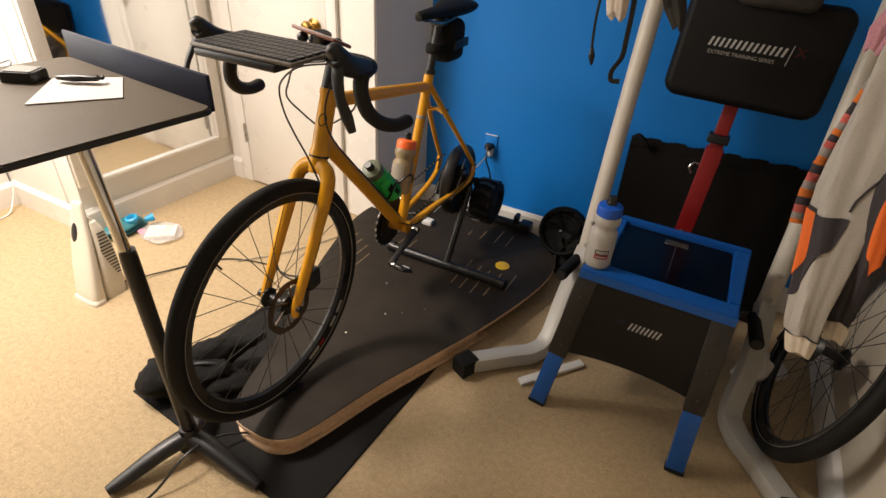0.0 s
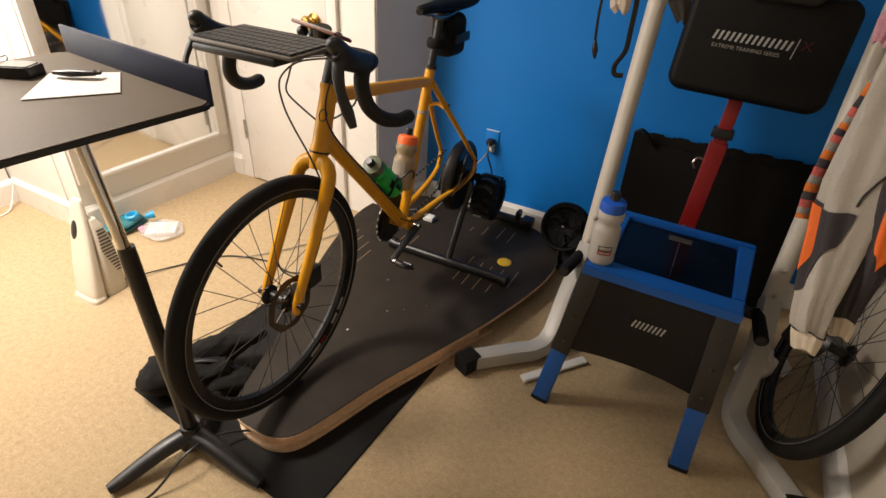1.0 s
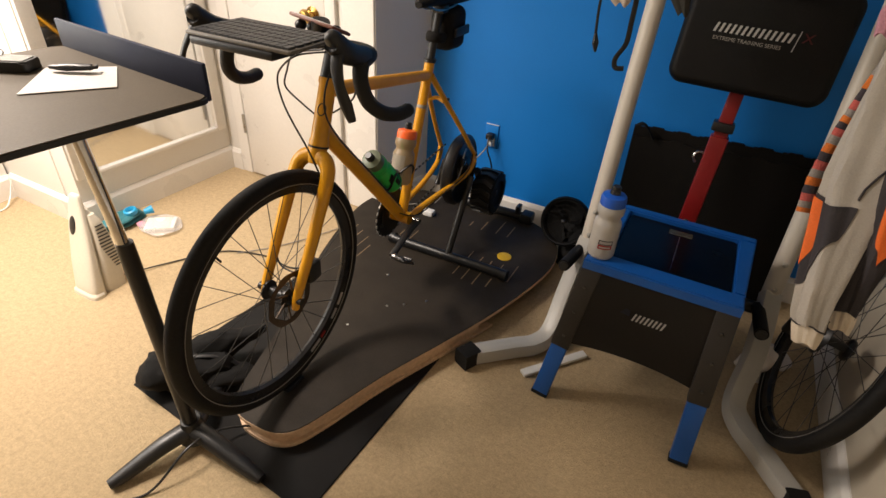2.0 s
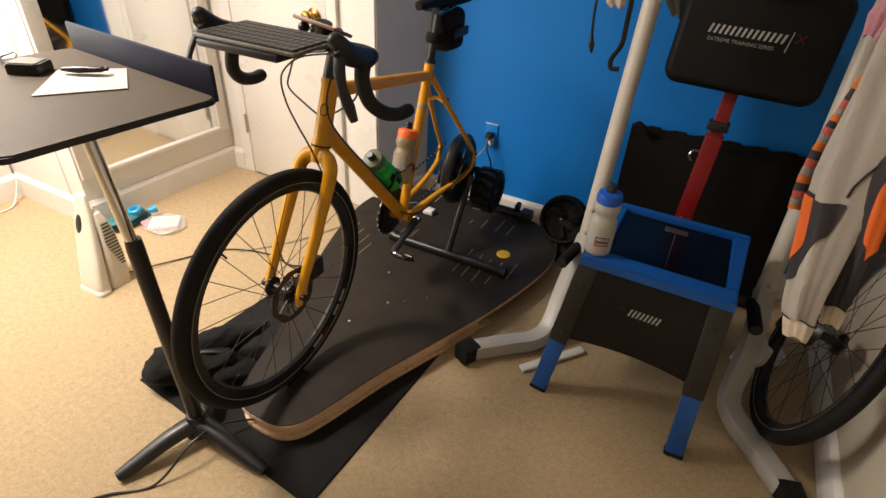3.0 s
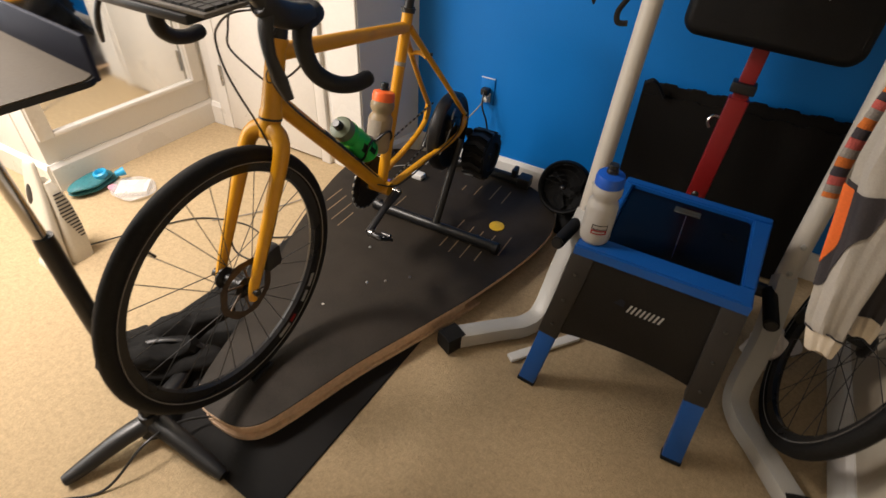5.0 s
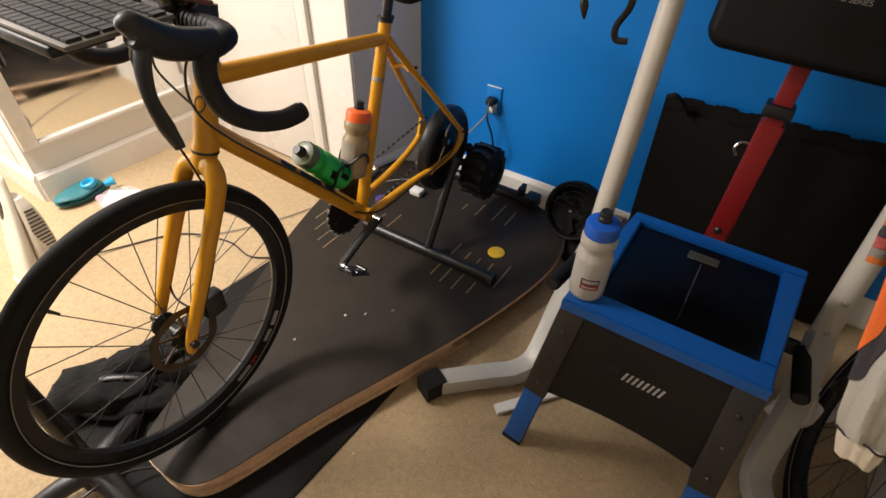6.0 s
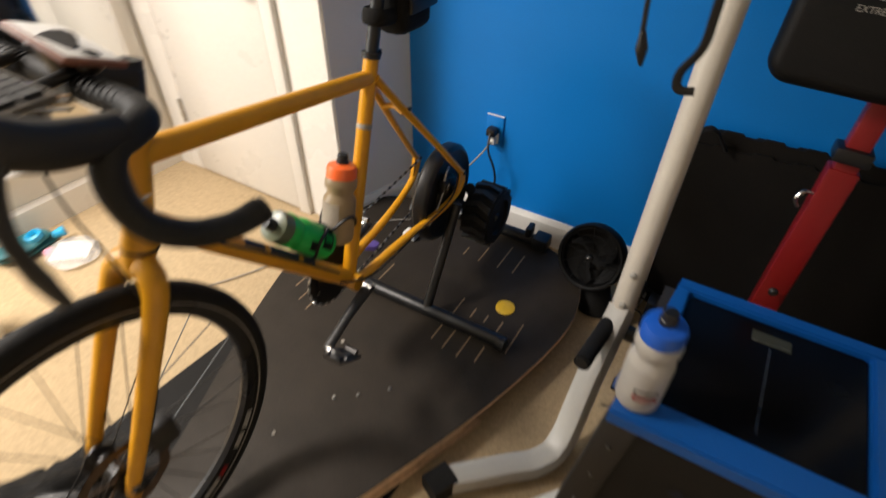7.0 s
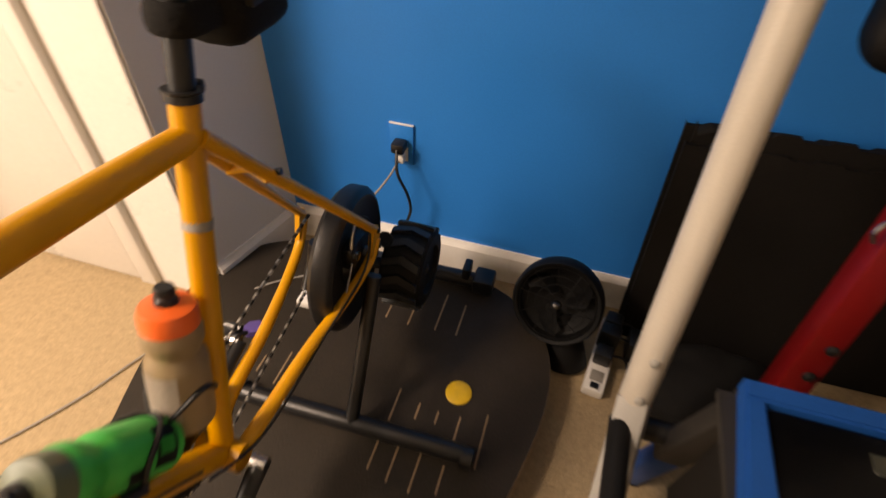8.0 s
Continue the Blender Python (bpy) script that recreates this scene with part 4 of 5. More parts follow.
wrap(gb_, gm, 0.0372, -0.6, 0.0, 0.06, 0.085, BLACK_PRINT, lean=0.02)
for m, off in ((om, 0.4), (gm, 0.0)):
    loop = [m @ Vector((0.039 * math.cos(a), 0.039 * math.sin(a), 0.05 + 0.022 * math.cos(2 * a + off))) for a in np.linspace(0, 2 * math.pi, 25)[:-1]]
    part("bottle_cage", tubed(loop, 0.0036, 8, closed=True), BLACK, bike)


# ---- power tower ----
def post_at(x, z):
    return Vector((x, 2.426 + 0.245 * z, z))


tower = thing("power_tower", (1.43, 2.4, 0), "off-white steel exercise tower with a black back pad", "exercise tower")
LX, RX = 1.125, 1.735
for x, foot in ((LX, (0.905, 2.0)), (RX, (1.90, 1.955))):
    f = Vector((*foot, 0.034))
    p = post_at(x, 0.12)
    d = Vector((f.x - p.x, f.y - p.y, 0)).normalized()
    part("post", tubed([post_at(x, 0.30), post_at(x, 1.75)], 0.029, 18), POST, tower)
    e = Vector((x - 0.03 if x == LX else x + 0.0, 2.175, 0.038))
    part("base_tube", tubed([f, f.lerp(e, 0.6), f.lerp(e, 0.92), e + Vector((0.016 if x == LX else -0.012, 0.055, 0.025)), e.lerp(post_at(x, 0.31), 0.55) + Vector((0.004, 0, -0.004)), post_at(x, 0.31)], 0.0285, 20, curve=6, square=7.0), GREY_TUBE, tower, "grey lower tube bent forward to its foot")
    part("foot_cap", tubed([f - d * -0.045 + Vector((0, 0, 0.001)), f - d * 0.02 + Vector((0, 0, 0.001))], 0.0315, 20, square=9.0), RUBBER, tower, "black rubber foot cap")
    for z in (0.335, 0.42, 0.045):
        c = post_at(x, z) + Vector((0, -0.027, 0.006))
        part("bolt", lathed([(0, 0), (0.0085, 0), (0.0085, 0.004), (0.005, 0.007), (0, 0.0075)], frame_of(c, (0.15, -1, 0.2)), 12), GREY_TUBE, tower)
    g0 = Vector((1.109, 2.47, 0.282)) if x == LX else Vector((1.712, 2.46, 0.272))
    part("grip", tubed([g0, g0 + Vector((-0.012 if x == LX else 0.004, -0.185, 0.03))], 0.0205, 14), RUBBER, tower, "black foam grip peg")
    part("grip_cap", tubed([g0 + Vector((-0.012 if x == LX else 0.004, -0.184, 0.0298)), g0 + Vector((-0.0125 if x == LX else 0.004, -0.190, 0.0308))], 0.0155, 14), BLACK, tower)
part("crossbar", tubed([post_at(LX, 1.70), post_at(RX, 1.70)], 0.025, 14), POST, tower)
for x in (LX, RX):
    part("dip_arm", tubed([post_at(x, 1.42), (x, 2.12, 1.36)], 0.02, 14), POST, tower)
part("strut", boxed((-0.022, -0.022, 0), (0.022, 0.022, 0.66), frame_of((1.419, 2.655, 0.28), (0.011, 0.046, 0.335), (1, 0, 0)), 0.004), RED, tower, "red square steel strut")
part("strut_sleeve", boxed((-0.029, -0.029, 0), (0.029, 0.029, 0.50), frame_of((1.417, 2.65, 0.22), (0.011, 0.046, 0.335), (1, 0, 0)), 0.004), RED, tower, "wider red sleeve of the strut")
part("collar", boxed((-0.034, -0.034, 0), (0.034, 0.034, 0.03), frame_of((1.432, 2.712, 0.735), (0.011, 0.046, 0.335), (1, 0, 0)), 0.005), BLACK, tower)
part("pull_pin", tubed([(1.405, 2.69, 0.655), (1.385, 2.678, 0.662), (1.374, 2.67, 0.645), (1.384, 2.674, 0.625)], 0.004, 8, curve=4), STEEL, tower)
for z in (0.34, 0.42):
    part("bolt", lathed([(0, 0), (0.011, 0), (0.011, 0.004), (0.006, 0.008), (0, 0.008)], frame_of((1.42, 2.627, z), (0, -1, 0.1)), 12), BLACK_METAL, tower)
part("lower_crossbar", tubed([post_at(LX, 0.25), post_at(RX, 0.25)], 0.022, 12), BLACK_METAL, tower)
padm = frame_of((1.447, 2.70, 1.030), (0, -1, 0.20), (1, -0.03, -0.02))
pbm = bmesh.new()
prev = None
for k in range(13):
    a = math.pi * k / 12
    inset, z = 0.026 * (1 - math.sin(a)), -0.006 - 0.036 * math.cos(a)
    ring = [pbm.verts.new(padm @ Vector((x, y, z))) for x, y in rounded(0.456 - 2 * inset, 0.322 - 2 * inset, 0.048 - inset, 8)]
    if prev:
        for q in range(len(ring)):
            pbm.faces.new((prev[q], prev[(q + 1) % len(ring)], ring[(q + 1) % len(ring)], ring[q]))
    else:
        pbm.faces.new(ring[::-1])
    prev = ring
pbm.faces.new(prev)
pad = part("back_pad", pbm, VINYL, tower, "black padded vinyl back rest with printed marks")
hbm = boxed((-0.10, 0.125, 0.0), (0.12, 0.26, 0.075), padm, 0.03, 4)
part("head_pad", hbm, PAD_GREY, tower, "worn grey upper pad")


def printed(bm_points, z, material, parent, m, name="print"):
    bm = bmesh.new()
    for quad in bm_points:
        bm.faces.new([bm.verts.new(m @ Vector((x, y, z))) for x, y in quad])
    bmesh.ops.solidify(bm, geom=bm.faces[:], thickness=0.0005)
    return part(name, bm, material, parent)


def slants(x0, y0, w, h, n, gap, lean_):
    """Plain slanted bars in a row, in place of a brand name."""
    step = w / n
    return [[(x0 + k * step, y0), (x0 + k * step + step - gap, y0), (x0 + k * step + step - gap + lean_, y0 + h), (x0 + k * step + lean_, y0 + h)] for k in range(n)]


printed(slants(-0.135, 0.003, 0.220, 0.026, 14, 0.0085, 0.007), 0.0303, LETTER, pad, padm)
printed([[(0.088, -0.019), (0.0905, -0.019), (0.0975, 0.039), (0.095, 0.039)]], 0.0303, LETTER, pad, padm)
printed([[(0.104, 0.009), (0.110, 0.009), (0.134, 0.035), (0.128, 0.035)], [(0.129, 0.009), (0.135, 0.009), (0.111, 0.035), (0.105, 0.035)]], 0.0303, DARK_RED_PRINT, pad, padm)


def lettering(text, size, m, material, parent):
    cu = bpy.data.curves.new("lettering", "FONT")
    cu.body, cu.size, cu.extrude = text, size, 0.0003
    tmp = new("lettering_source", cu)
    bpy.context.view_layer.update()
    me = bpy.data.meshes.new_from_object(tmp.evaluated_get(bpy.context.evaluated_depsgraph_get()))
    bpy.data.objects.remove(tmp)
    me.transform(m)
    me.materials.clear()
    me.materials.append(material)
    ob = new("lettering", me)
    ob.parent = parent
    return ob


lettering("EXTREME TRAINING SERIES", 0.0155, padm @ Matrix.Translation((-0.13, -0.019, 0.0305)) @ Matrix.Shear("XZ", 4, (0.0, 0.0)), CABLE_GREY, pad)

# ---- foam tiles leaning on the wall ----
for k, (dy, dz, dx) in enumerate(((0.0, -0.024, 0.0), (0.013, 0.012, 0.012), (0.026, 0.004, -0.006))):
    tm = frame_of((1.484 + dx, 2.903 + dy, 0.0), (0.0, -1, 0.085), (1, 0, 0.02))
    out = []
    W, HH = 0.68, 0.612 + dz
    out += [(-W / 2, 0.004), (W / 2, 0.004), (W / 2, HH)]
    nt = 14
    for j in range(nt):
        x1, x0 = W / 2 - j * W / nt, W / 2 - (j + 1) * W / nt
        deep = 0.007 if j % 2 else 0.0
        out += [(x1 - 0.004, HH - deep), (x0 + 0.004, HH - deep)]
    out.append((-W / 2, HH))
    tile = plate(out, -0.006, 0.006, 0, tm)
    solid("foam_tile", tile, FOAM, "black interlocking foam floor tile leaning against the wall", "foam tile", "foam tiles leaning on the wall", smooth=False)
solid("tile_strap", tubed([(1.21, 2.93, 0.58), (1.18, 2.92, 0.625), (1.16, 2.91, 0.638), (1.14, 2.915, 0.625)], 0.014, 10, flat=0.35, curve=4), FABRIC_BLACK, "black strap end sticking up from the foam tiles", "strap")

# ---- blue step with a glass scale on it ----
TOPZ = 0.515
FLc, FRc, BRc, BLc = (1.192, 2.05), (1.608, 2.05), (1.626, 2.45), (1.226, 2.45)
step = thing("step_box", (1.41, 2.25, 0), "charcoal and bright blue step box with splayed legs", "step box")
IX0, IX1, IY0, IY1 = 1.25, 1.578, 2.112, 2.418
part("top_frame", plate([FLc, FRc, (FRc[0], IY0), (FLc[0] + 0.004, IY0)], TOPZ - 0.03, TOPZ, 0.004), BOX_BLUE, step, "bright blue plastic rim")
part("top_frame", plate([(BLc[0] - 0.003, IY1), (BRc[0] - 0.001, IY1), BRc, BLc], TOPZ - 0.03, TOPZ, 0.004), BOX_BLUE, step, "bright blue plastic rim")
part("top_frame", plate([(FLc[0] + 0.004, IY0 + 0.0003), (IX0, IY0 + 0.0003), (IX0, IY1 - 0.0003), (BLc[0] - 0.003, IY1 - 0.0003)], TOPZ - 0.03, TOPZ, 0.004), BOX_BLUE, step, "bright blue plastic rim")
part("top_frame", plate([(IX1, IY0 + 0.0003), (FRc[0] + 0.001, IY0 + 0.0003), (BRc[0] - 0.001, IY1 - 0.0003), (IX1, IY1 - 0.0003)], TOPZ - 0.03, TOPZ, 0.004), BOX_BLUE, step, "bright blue plastic rim")
part("top_floor", boxed((1.20, 2.07, TOPZ - 0.044), (1.61, 2.44, TOPZ - 0.031)), STEP_GREY, step, "charcoal recessed floor")
feet = {"FL": (1.142, 1.978), "FR": (1.624, 1.937), "BR": (1.66, 2.52), "BL": (1.17, 2.53)}
for key, c in (("FL", FLc), ("FR", FRc), ("BR", BRc), ("BL", BLc)):
    sx, sy = (1 if key[1] == "L" else -1), (1 if key[0] == "F" else -1)
    a = Vector((c[0] + sx * 0.028, c[1] + sy * 0.022, TOPZ - 0.03))
    b = Vector((feet[key][0] + sx * 0.02, feet[key][1] + sy * 0.018, 0.0))
    d = b - a
    mid, end = a + d * 0.56, b
    def leg_piece(p, q, w, material, name, label=""):
        m = frame_of(p, q - p, (1, 0, 0))
        L = (q - p).length
        return part(name, boxed((-w, -w * 0.7, 0), (w, w * 0.7, L), m, 0.004), material, step, label)
    leg_piece(a, mid + d * 0.02, 0.029, STEP_GREY, "leg", "charcoal steel leg")
    leg_piece(mid, end - d * 0.012, 0.0255, BOX_BLUE, "leg_extension", "bright blue leg extension")
    leg_piece(end - d * 0.03, end, 0.0275, RUBBER, "foot_pad")
    for t in (0.12, 0.3, 0.48):
        part("leg_bolt", lathed([(0, 0), (0.005, 0), (0.004, 0.003), (0, 0.003)], frame_of(a + d * t + Vector((0, -sy * 0.0215, 0)), (0, -sy, 0)), 10), DARK_STEEL, step)
# front panel with its curved lower edge
a, b = Vector((FLc[0] + 0.03, FLc[1] + 0.004, TOPZ - 0.03)), Vector((FRc[0] - 0.03, FRc[1] + 0.004, TOPZ - 0.03))
slope = Vector((0, -0.05, -0.33))
bm = bmesh.new()
ups, downs = [], []
for k in range(17):
    t = k / 16
    p = a.lerp(b, t)
    drop = 0.72 + 0.07 * (2 * t - 1) ** 2
    ups.append(bm.verts.new(p))
    downs.append(bm.verts.new(p + slope * drop + Vector(((2 * t - 1) * (0.034 if t < 0.5 else 0.012), 0, 0))))
for k in range(16):
    bm.faces.new((ups[k], ups[k + 1], downs[k + 1], downs[k]))
bmesh.ops.solidify(bm, geom=bm.faces[:], thickness=0.003)
panel = part("front_panel", bm, STEP_GREY, step, "charcoal front panel with a curved lower edge")
pm2 = frame_of(a + slope * 0.30 + Vector((0.138, -0.0035, 0)), (0.0, -1, 0.15), (1, -0.045, 0))
printed(slants(0.0, -0.010, 0.090, 0.024, 8, 0.006, 0.007), 0.0012, LETTER, panel, pm2)
printed([[(-0.035, 0.004), (-0.008, 0.0), (-0.008, 0.018), (-0.02, 0.022)]], 0.0012, BLUE_PRINT, panel, pm2)
# side panels
for sx, c, d in ((-1, FLc, BLc), (1, FRc, BRc)):
    p, q = Vector((c[0] - sx * 0.006, c[1] + 0.05, TOPZ - 0.03)), Vector((d[0] - sx * 0.006, d[1] - 0.05, TOPZ - 0.03))
    out_ = Vector((sx * 0.03, 0, -0.33))
    bm = bmesh.new()
    ups, downs = [], []
    for k in range(17):
        t = k / 16
        ups.append(bm.verts.new(p.lerp(q, t)))
        downs.append(bm.verts.new(p.lerp(q, t) + out_ * (0.72 + 0.07 * (2 * t - 1) ** 2)))
    for k in range(16):
        bm.faces.new((ups[k], ups[k + 1], downs[k + 1], downs[k]))
    bmesh.ops.solidify(bm, geom=bm.faces[:], thickness=0.003)
    side = part("side_panel", bm, STEP_GREY, step, "charcoal side panel with a curved lower edge")
    sm2 = frame_of(p.lerp(q, 0.5) + out_ * 0.28 + Vector((sx * 0.0035, 0, 0)), (sx, 0, 0.09), (0, sx, 0))
    printed(slants(-0.044, -0.010, 0.090, 0.024, 8, 0.006, 0.007), 0.0014, LETTER, side, sm2)
scale = thing("bathroom_scale", (1.414, 2.265, TOPZ - 0.031), "black glass bathroom scale set into the blue step", "scale")
sm = pose(1.414, 2.265, TOPZ - 0.031)
part("glass", plate(rounded(0.322, 0.30, 0.008), 0.006, 0.017, 0.0015, sm), GLASS_BLACK, scale)
part("display", boxed((-0.035, 0.092, 0.0172), (0.035, 0.122, 0.0182), sm, 0.0004, 1), LCD, scale, "small grey display")
part("sensor_line", boxed((-0.001, -0.12, 0.0171), (0.001, 0.085, 0.0176), sm), STEEL, scale)
for x in (-0.12, 0.12):
    for y in (-0.12, 0.12):
        part("foot", lathed([(0, 0), (0.016, 0), (0.016, 0.006), (0, 0.006)], sm @ pose(x, y, 0), 14), RUBBER, scale)
wb, wm = bottle("water_bottle", Vector((1.224, 2.10, TOPZ)), (0, 0, 1), 0.205, 0.0375, FROST, CAP_BLUE, BLACK, "frosted white water bottle with a blue cap on the step", hint=(1, 0, 0))
wrap(wb, wm, 0.0382, -1.75, -0.72, 0.052, 0.066, BLACK_PRINT, lean=0.0)
wrap(wb, wm, 0.0383, -1.68, -0.78, 0.0545, 0.0635, LETTER)
wrap(wb, wm, 0.0382, -1.75, -0.72, 0.038, 0.051, RED_PRINT)
wrap(wb, wm, 0.0385, -1.65, -0.85, 0.042, 0.047, LETTER)
# folded white strip on the carpet
solid("plastic_strip", wrinkle(boxed((-0.13, -0.016, 0.0), (0.13, 0.016, 0.014), pose(1.165, 2.135, 0.002, 0, 0, 51), 0.005), 0.004, 12), WHITE_PLASTIC, "short white plastic strip lying on the carpet", "strip")

# ---- small black fan near the wall ----
fan = thing("desk_fan", (1.02, 2.76, 0), "small round black desk fan on the carpet", "fan")
fc, fdir = Vector((0.968, 2.80, 0.185)), Vector((-0.12, -0.85, 0.42)).normalized()
fm = frame_of(fc, fdir)
part("housing", lathed([(0.0, -0.07), (0.07, -0.066), (0.098, -0.045), (0.108, -0.01), (0.108, 0.02), (0.102, 0.03), (0.095, 0.026), (0.09, -0.005), (0.05, -0.03), (0, -0.03)], fm, 40), FAN_BLACK, fan)
for r in (0.03, 0.05, 0.07, 0.09):
    part("grille_ring", tubed([fm @ Vector((r * math.cos(a), r * math.sin(a), 0.022 + 0.012 * (1 - r / 0.1))) for a in np.linspace(0, 2 * math.pi, 33)[:-1]], 0.0009, 6, closed=True), FAN_BLACK, fan)
for k in range(10):
    a = 2 * math.pi * k / 10
    part("grille_bar", tubed([fm @ Vector((0.018 * math.cos(a), 0.018 * math.sin(a), 0.034)), fm @ Vector((0.1 * math.cos(a + 0.5), 0.1 * math.sin(a + 0.5), 0.022))], 0.0009, 6), FAN_BLACK, fan)
part("hub_cap", ball(bmesh.new(), fc + fdir * 0.03, 0.013, 0.013, 0.009, 16), DARK_STEEL, fan)
for k in range(3):
    a = 2 * math.pi * k / 3
    part("blade", tubed([fm @ Vector((0.02 * math.cos(a), 0.02 * math.sin(a), 0.0)), fm @ Vector((0.06 * math.cos(a + .3), 0.06 * math.sin(a + .3), -0.004)), fm @ Vector((0.085 * math.cos(a + .7), 0.085 * math.sin(a + .7), 0.004))], [0.012, 0.026, 0.018], 10, flat=0.12, curve=3), FAN_BLACK, fan)
part("neck", tubed([(0.985, 2.83, 0.12), (1.02, 2.775, 0.02), (1.022, 2.77, 0.0)], [0.042, 0.05, 0.056], 20), FAN_BLACK, fan)
# clutter behind the left post
strip_m = pose(1.112, 2.80, 0.0, 0, 0, -8)
strip = thing("power_strip", (1.112, 2.80, 0), "white power strip with black plugs on the carpet", "power strip")
part("body", boxed((-0.026, -0.12, 0.001), (0.026, 0.12, 0.032), strip_m, 0.006), WHITE_PLASTIC, strip)
for y, w, h in ((0.085, 0.022, 0.05), (0.03, 0.026, 0.065), (-0.025, 0.022, 0.045)):
    plug_ = part("plug", boxed((-w, y - 0.02, 0.031), (w, y + 0.02, 0.031 + h), strip_m, 0.007), BLACK, strip, "black plug")
    part("cord", tubed([strip_m @ Vector((w - 0.004, y, 0.04 + h / 2)), strip_m @ Vector((w + 0.03, y + 0.01, 0.05)), strip_m @ Vector((w + 0.06, y - 0.01, 0.006)), strip_m @ Vector((w + 0.12, y + 0.02, 0.005))], 0.0032, 8, curve=5), BLACK, plug_)
part("socket", boxed((-0.016, -0.092, 0.0318), (0.016, -0.06, 0.0335), strip_m, 0.001), CABLE_GREY, strip, "grey empty socket")
part("switch", boxed((-0.01, -0.114, 0.0318), (0.01, -0.098, 0.037), strip_m, 0.002), BLACK, strip)
solid("charger_box", wrinkle(boxed((1.165, 2.81, 0.0), (1.245, 2.87, 0.075), None, 0.006), 0.003, 20), BLACK, "black plastic charger box on the carpet", "box")
solid("small_pack", wrinkle(boxed((-0.04, -0.025, 0.0), (0.04, 0.025, 0.035), pose(1.205, 2.70, 0.001, 0, 0, 24), 0.006), 0.003, 30), PAD_GREY, "small grey soft pack on the carpet", "pack")

bm = bmesh.new()
bmesh.ops.create_icosphere(bm, subdivisions=4, radius=1.0, matrix=Matrix.LocRotScale((1.78, 2.445, 0.072), None, (0.055, 0.035, 0.085)))
wrinkle(bm, 0.028, 22, 3.0)
for v in bm.verts:
    v.co.z = max(0.002, v.co.z)
solid("tissue", bm, TISSUE, "crumpled white tissue standing on the carpet by the wheel", "tissue")

# Low black lump that covers the carpet between the step and the tiles.
pouch = ball(bmesh.new(), (1.37, 2.745, 0.05), 0.20, 0.13, 0.085, 40)
for v in pouch.verts:
    v.co.z = max(0.003, v.co.z)
solid("black_lump", wrinkle(pouch, 0.014, 14, 5.0), FABRIC_BLACK, "low slumped black lump on the carpet in front of the tiles", "pouch")

# ---- second bicycle's wheel and hanging clothes ----
bike2 = thing("bicycle_wheel", (1.83, 2.29, 0), "black bicycle rear wheel leaning against the side wall", "wheel")
tilt = 0.25
w2 = spoked_wheel(bike2, Vector((1.893, 2.285, 0.345)), (math.cos(tilt), 0.0, -math.sin(tilt)), (0, 1, 0), 0.345, 0, 28, 0, hub_r=0.026)
w2m = frame_of((1.893, 2.285, 0.345), (math.cos(tilt), 0.0, -math.sin(tilt)), (0, 1, 0))
part("cassette", lathed([(0, -0.075), (0.026, -0.075), (0.028, -0.068), (0.036, -0.064), (0.044, -0.056), (0.052, -0.048), (0.056, -0.042), (0, -0.042)], w2m, 32), BLACK_METAL, bike2)
part("derailleur", tubed([w2m @ Vector((0.02, 0.0, -0.085)), w2m @ Vector((0.07, -0.03, -0.09)), w2m @ Vector((0.09, -0.09, -0.08))], [0.016, 0.014, 0.016], 10, curve=3), BLACK_METAL, bike2)


# clothes on the tower's arm: a cloth is a stack of folded rings
def cloth_point(rows_, t, a, folds, seed, grow=1.0):
    i = min(int(t), len(rows_) - 2)
    f = t - i
    f = f * f * (3 - 2 * f)
    (c0, w0, d0), (c1, w1, d1) = rows_[i], rows_[i + 1]
    c, w, d = Vector(c0).lerp(Vector(c1), f), w0 + (w1 - w0) * f, d0 + (d1 - d0) * f
    k = (1 + 0.14 * math.sin(folds * a + seed + c.z * 8) + 0.05 * math.sin(11 * a + seed * 3 + c.z * 15)) * grow
    return c + Vector((w * math.cos(a) * k, d * math.sin(a) * k, 0.006 * math.sin(3 * a + seed)))


def cloth(rows_, folds, seed, a0=0.0, a1=2 * math.pi, t0=0.0, t1=None, grow=1.0, na=48, nt=40, shape=None):
    t1 = len(rows_) - 1 if t1 is None else t1
    closed = a1 - a0 > 6.28
    bm = bmesh.new()
    grid = []
    for j in range(nt + 1):
        t = t0 + (t1 - t0) * j / nt
        lo, hi = shape(j / nt) if shape else (0.0, 1.0)
        n = na if closed else na + 1
        grid.append([bm.verts.new(cloth_point(rows_, t, a0 + (a1 - a0) * (lo + (hi - lo) * k / na), folds, seed, grow)) for k in range(n)])
    for A, B in zip(grid, grid[1:]):
        for k in range(len(A) if closed else len(A) - 1):
            q = (A[k], A[(k + 1) % len(A)], B[(k + 1) % len(A)], B[k])
            bm.faces.new(q)
    if closed:
        bm.faces.new(grid[0]), bm.faces.new(grid[-1])
    else:
        bmesh.ops.remove_doubles(bm, verts=bm.verts[:], dist=1e-5)
        bmesh.ops.solidify(bm, geom=bm.faces[:], thickness=0.0015)
    return bm


leaf = lambda s: (0.5 - 0.5 * math.sin(math.pi * min(1, 0.12 + s * 0.88)) , 0.5 + 0.5 * math.sin(math.pi * min(1, 0.12 + s * 0.88)))
jersey = thing("cycling_jersey", (1.75, 2.1, 1.3), "light grey cycling jersey with charcoal and orange panels, hanging", "jersey")
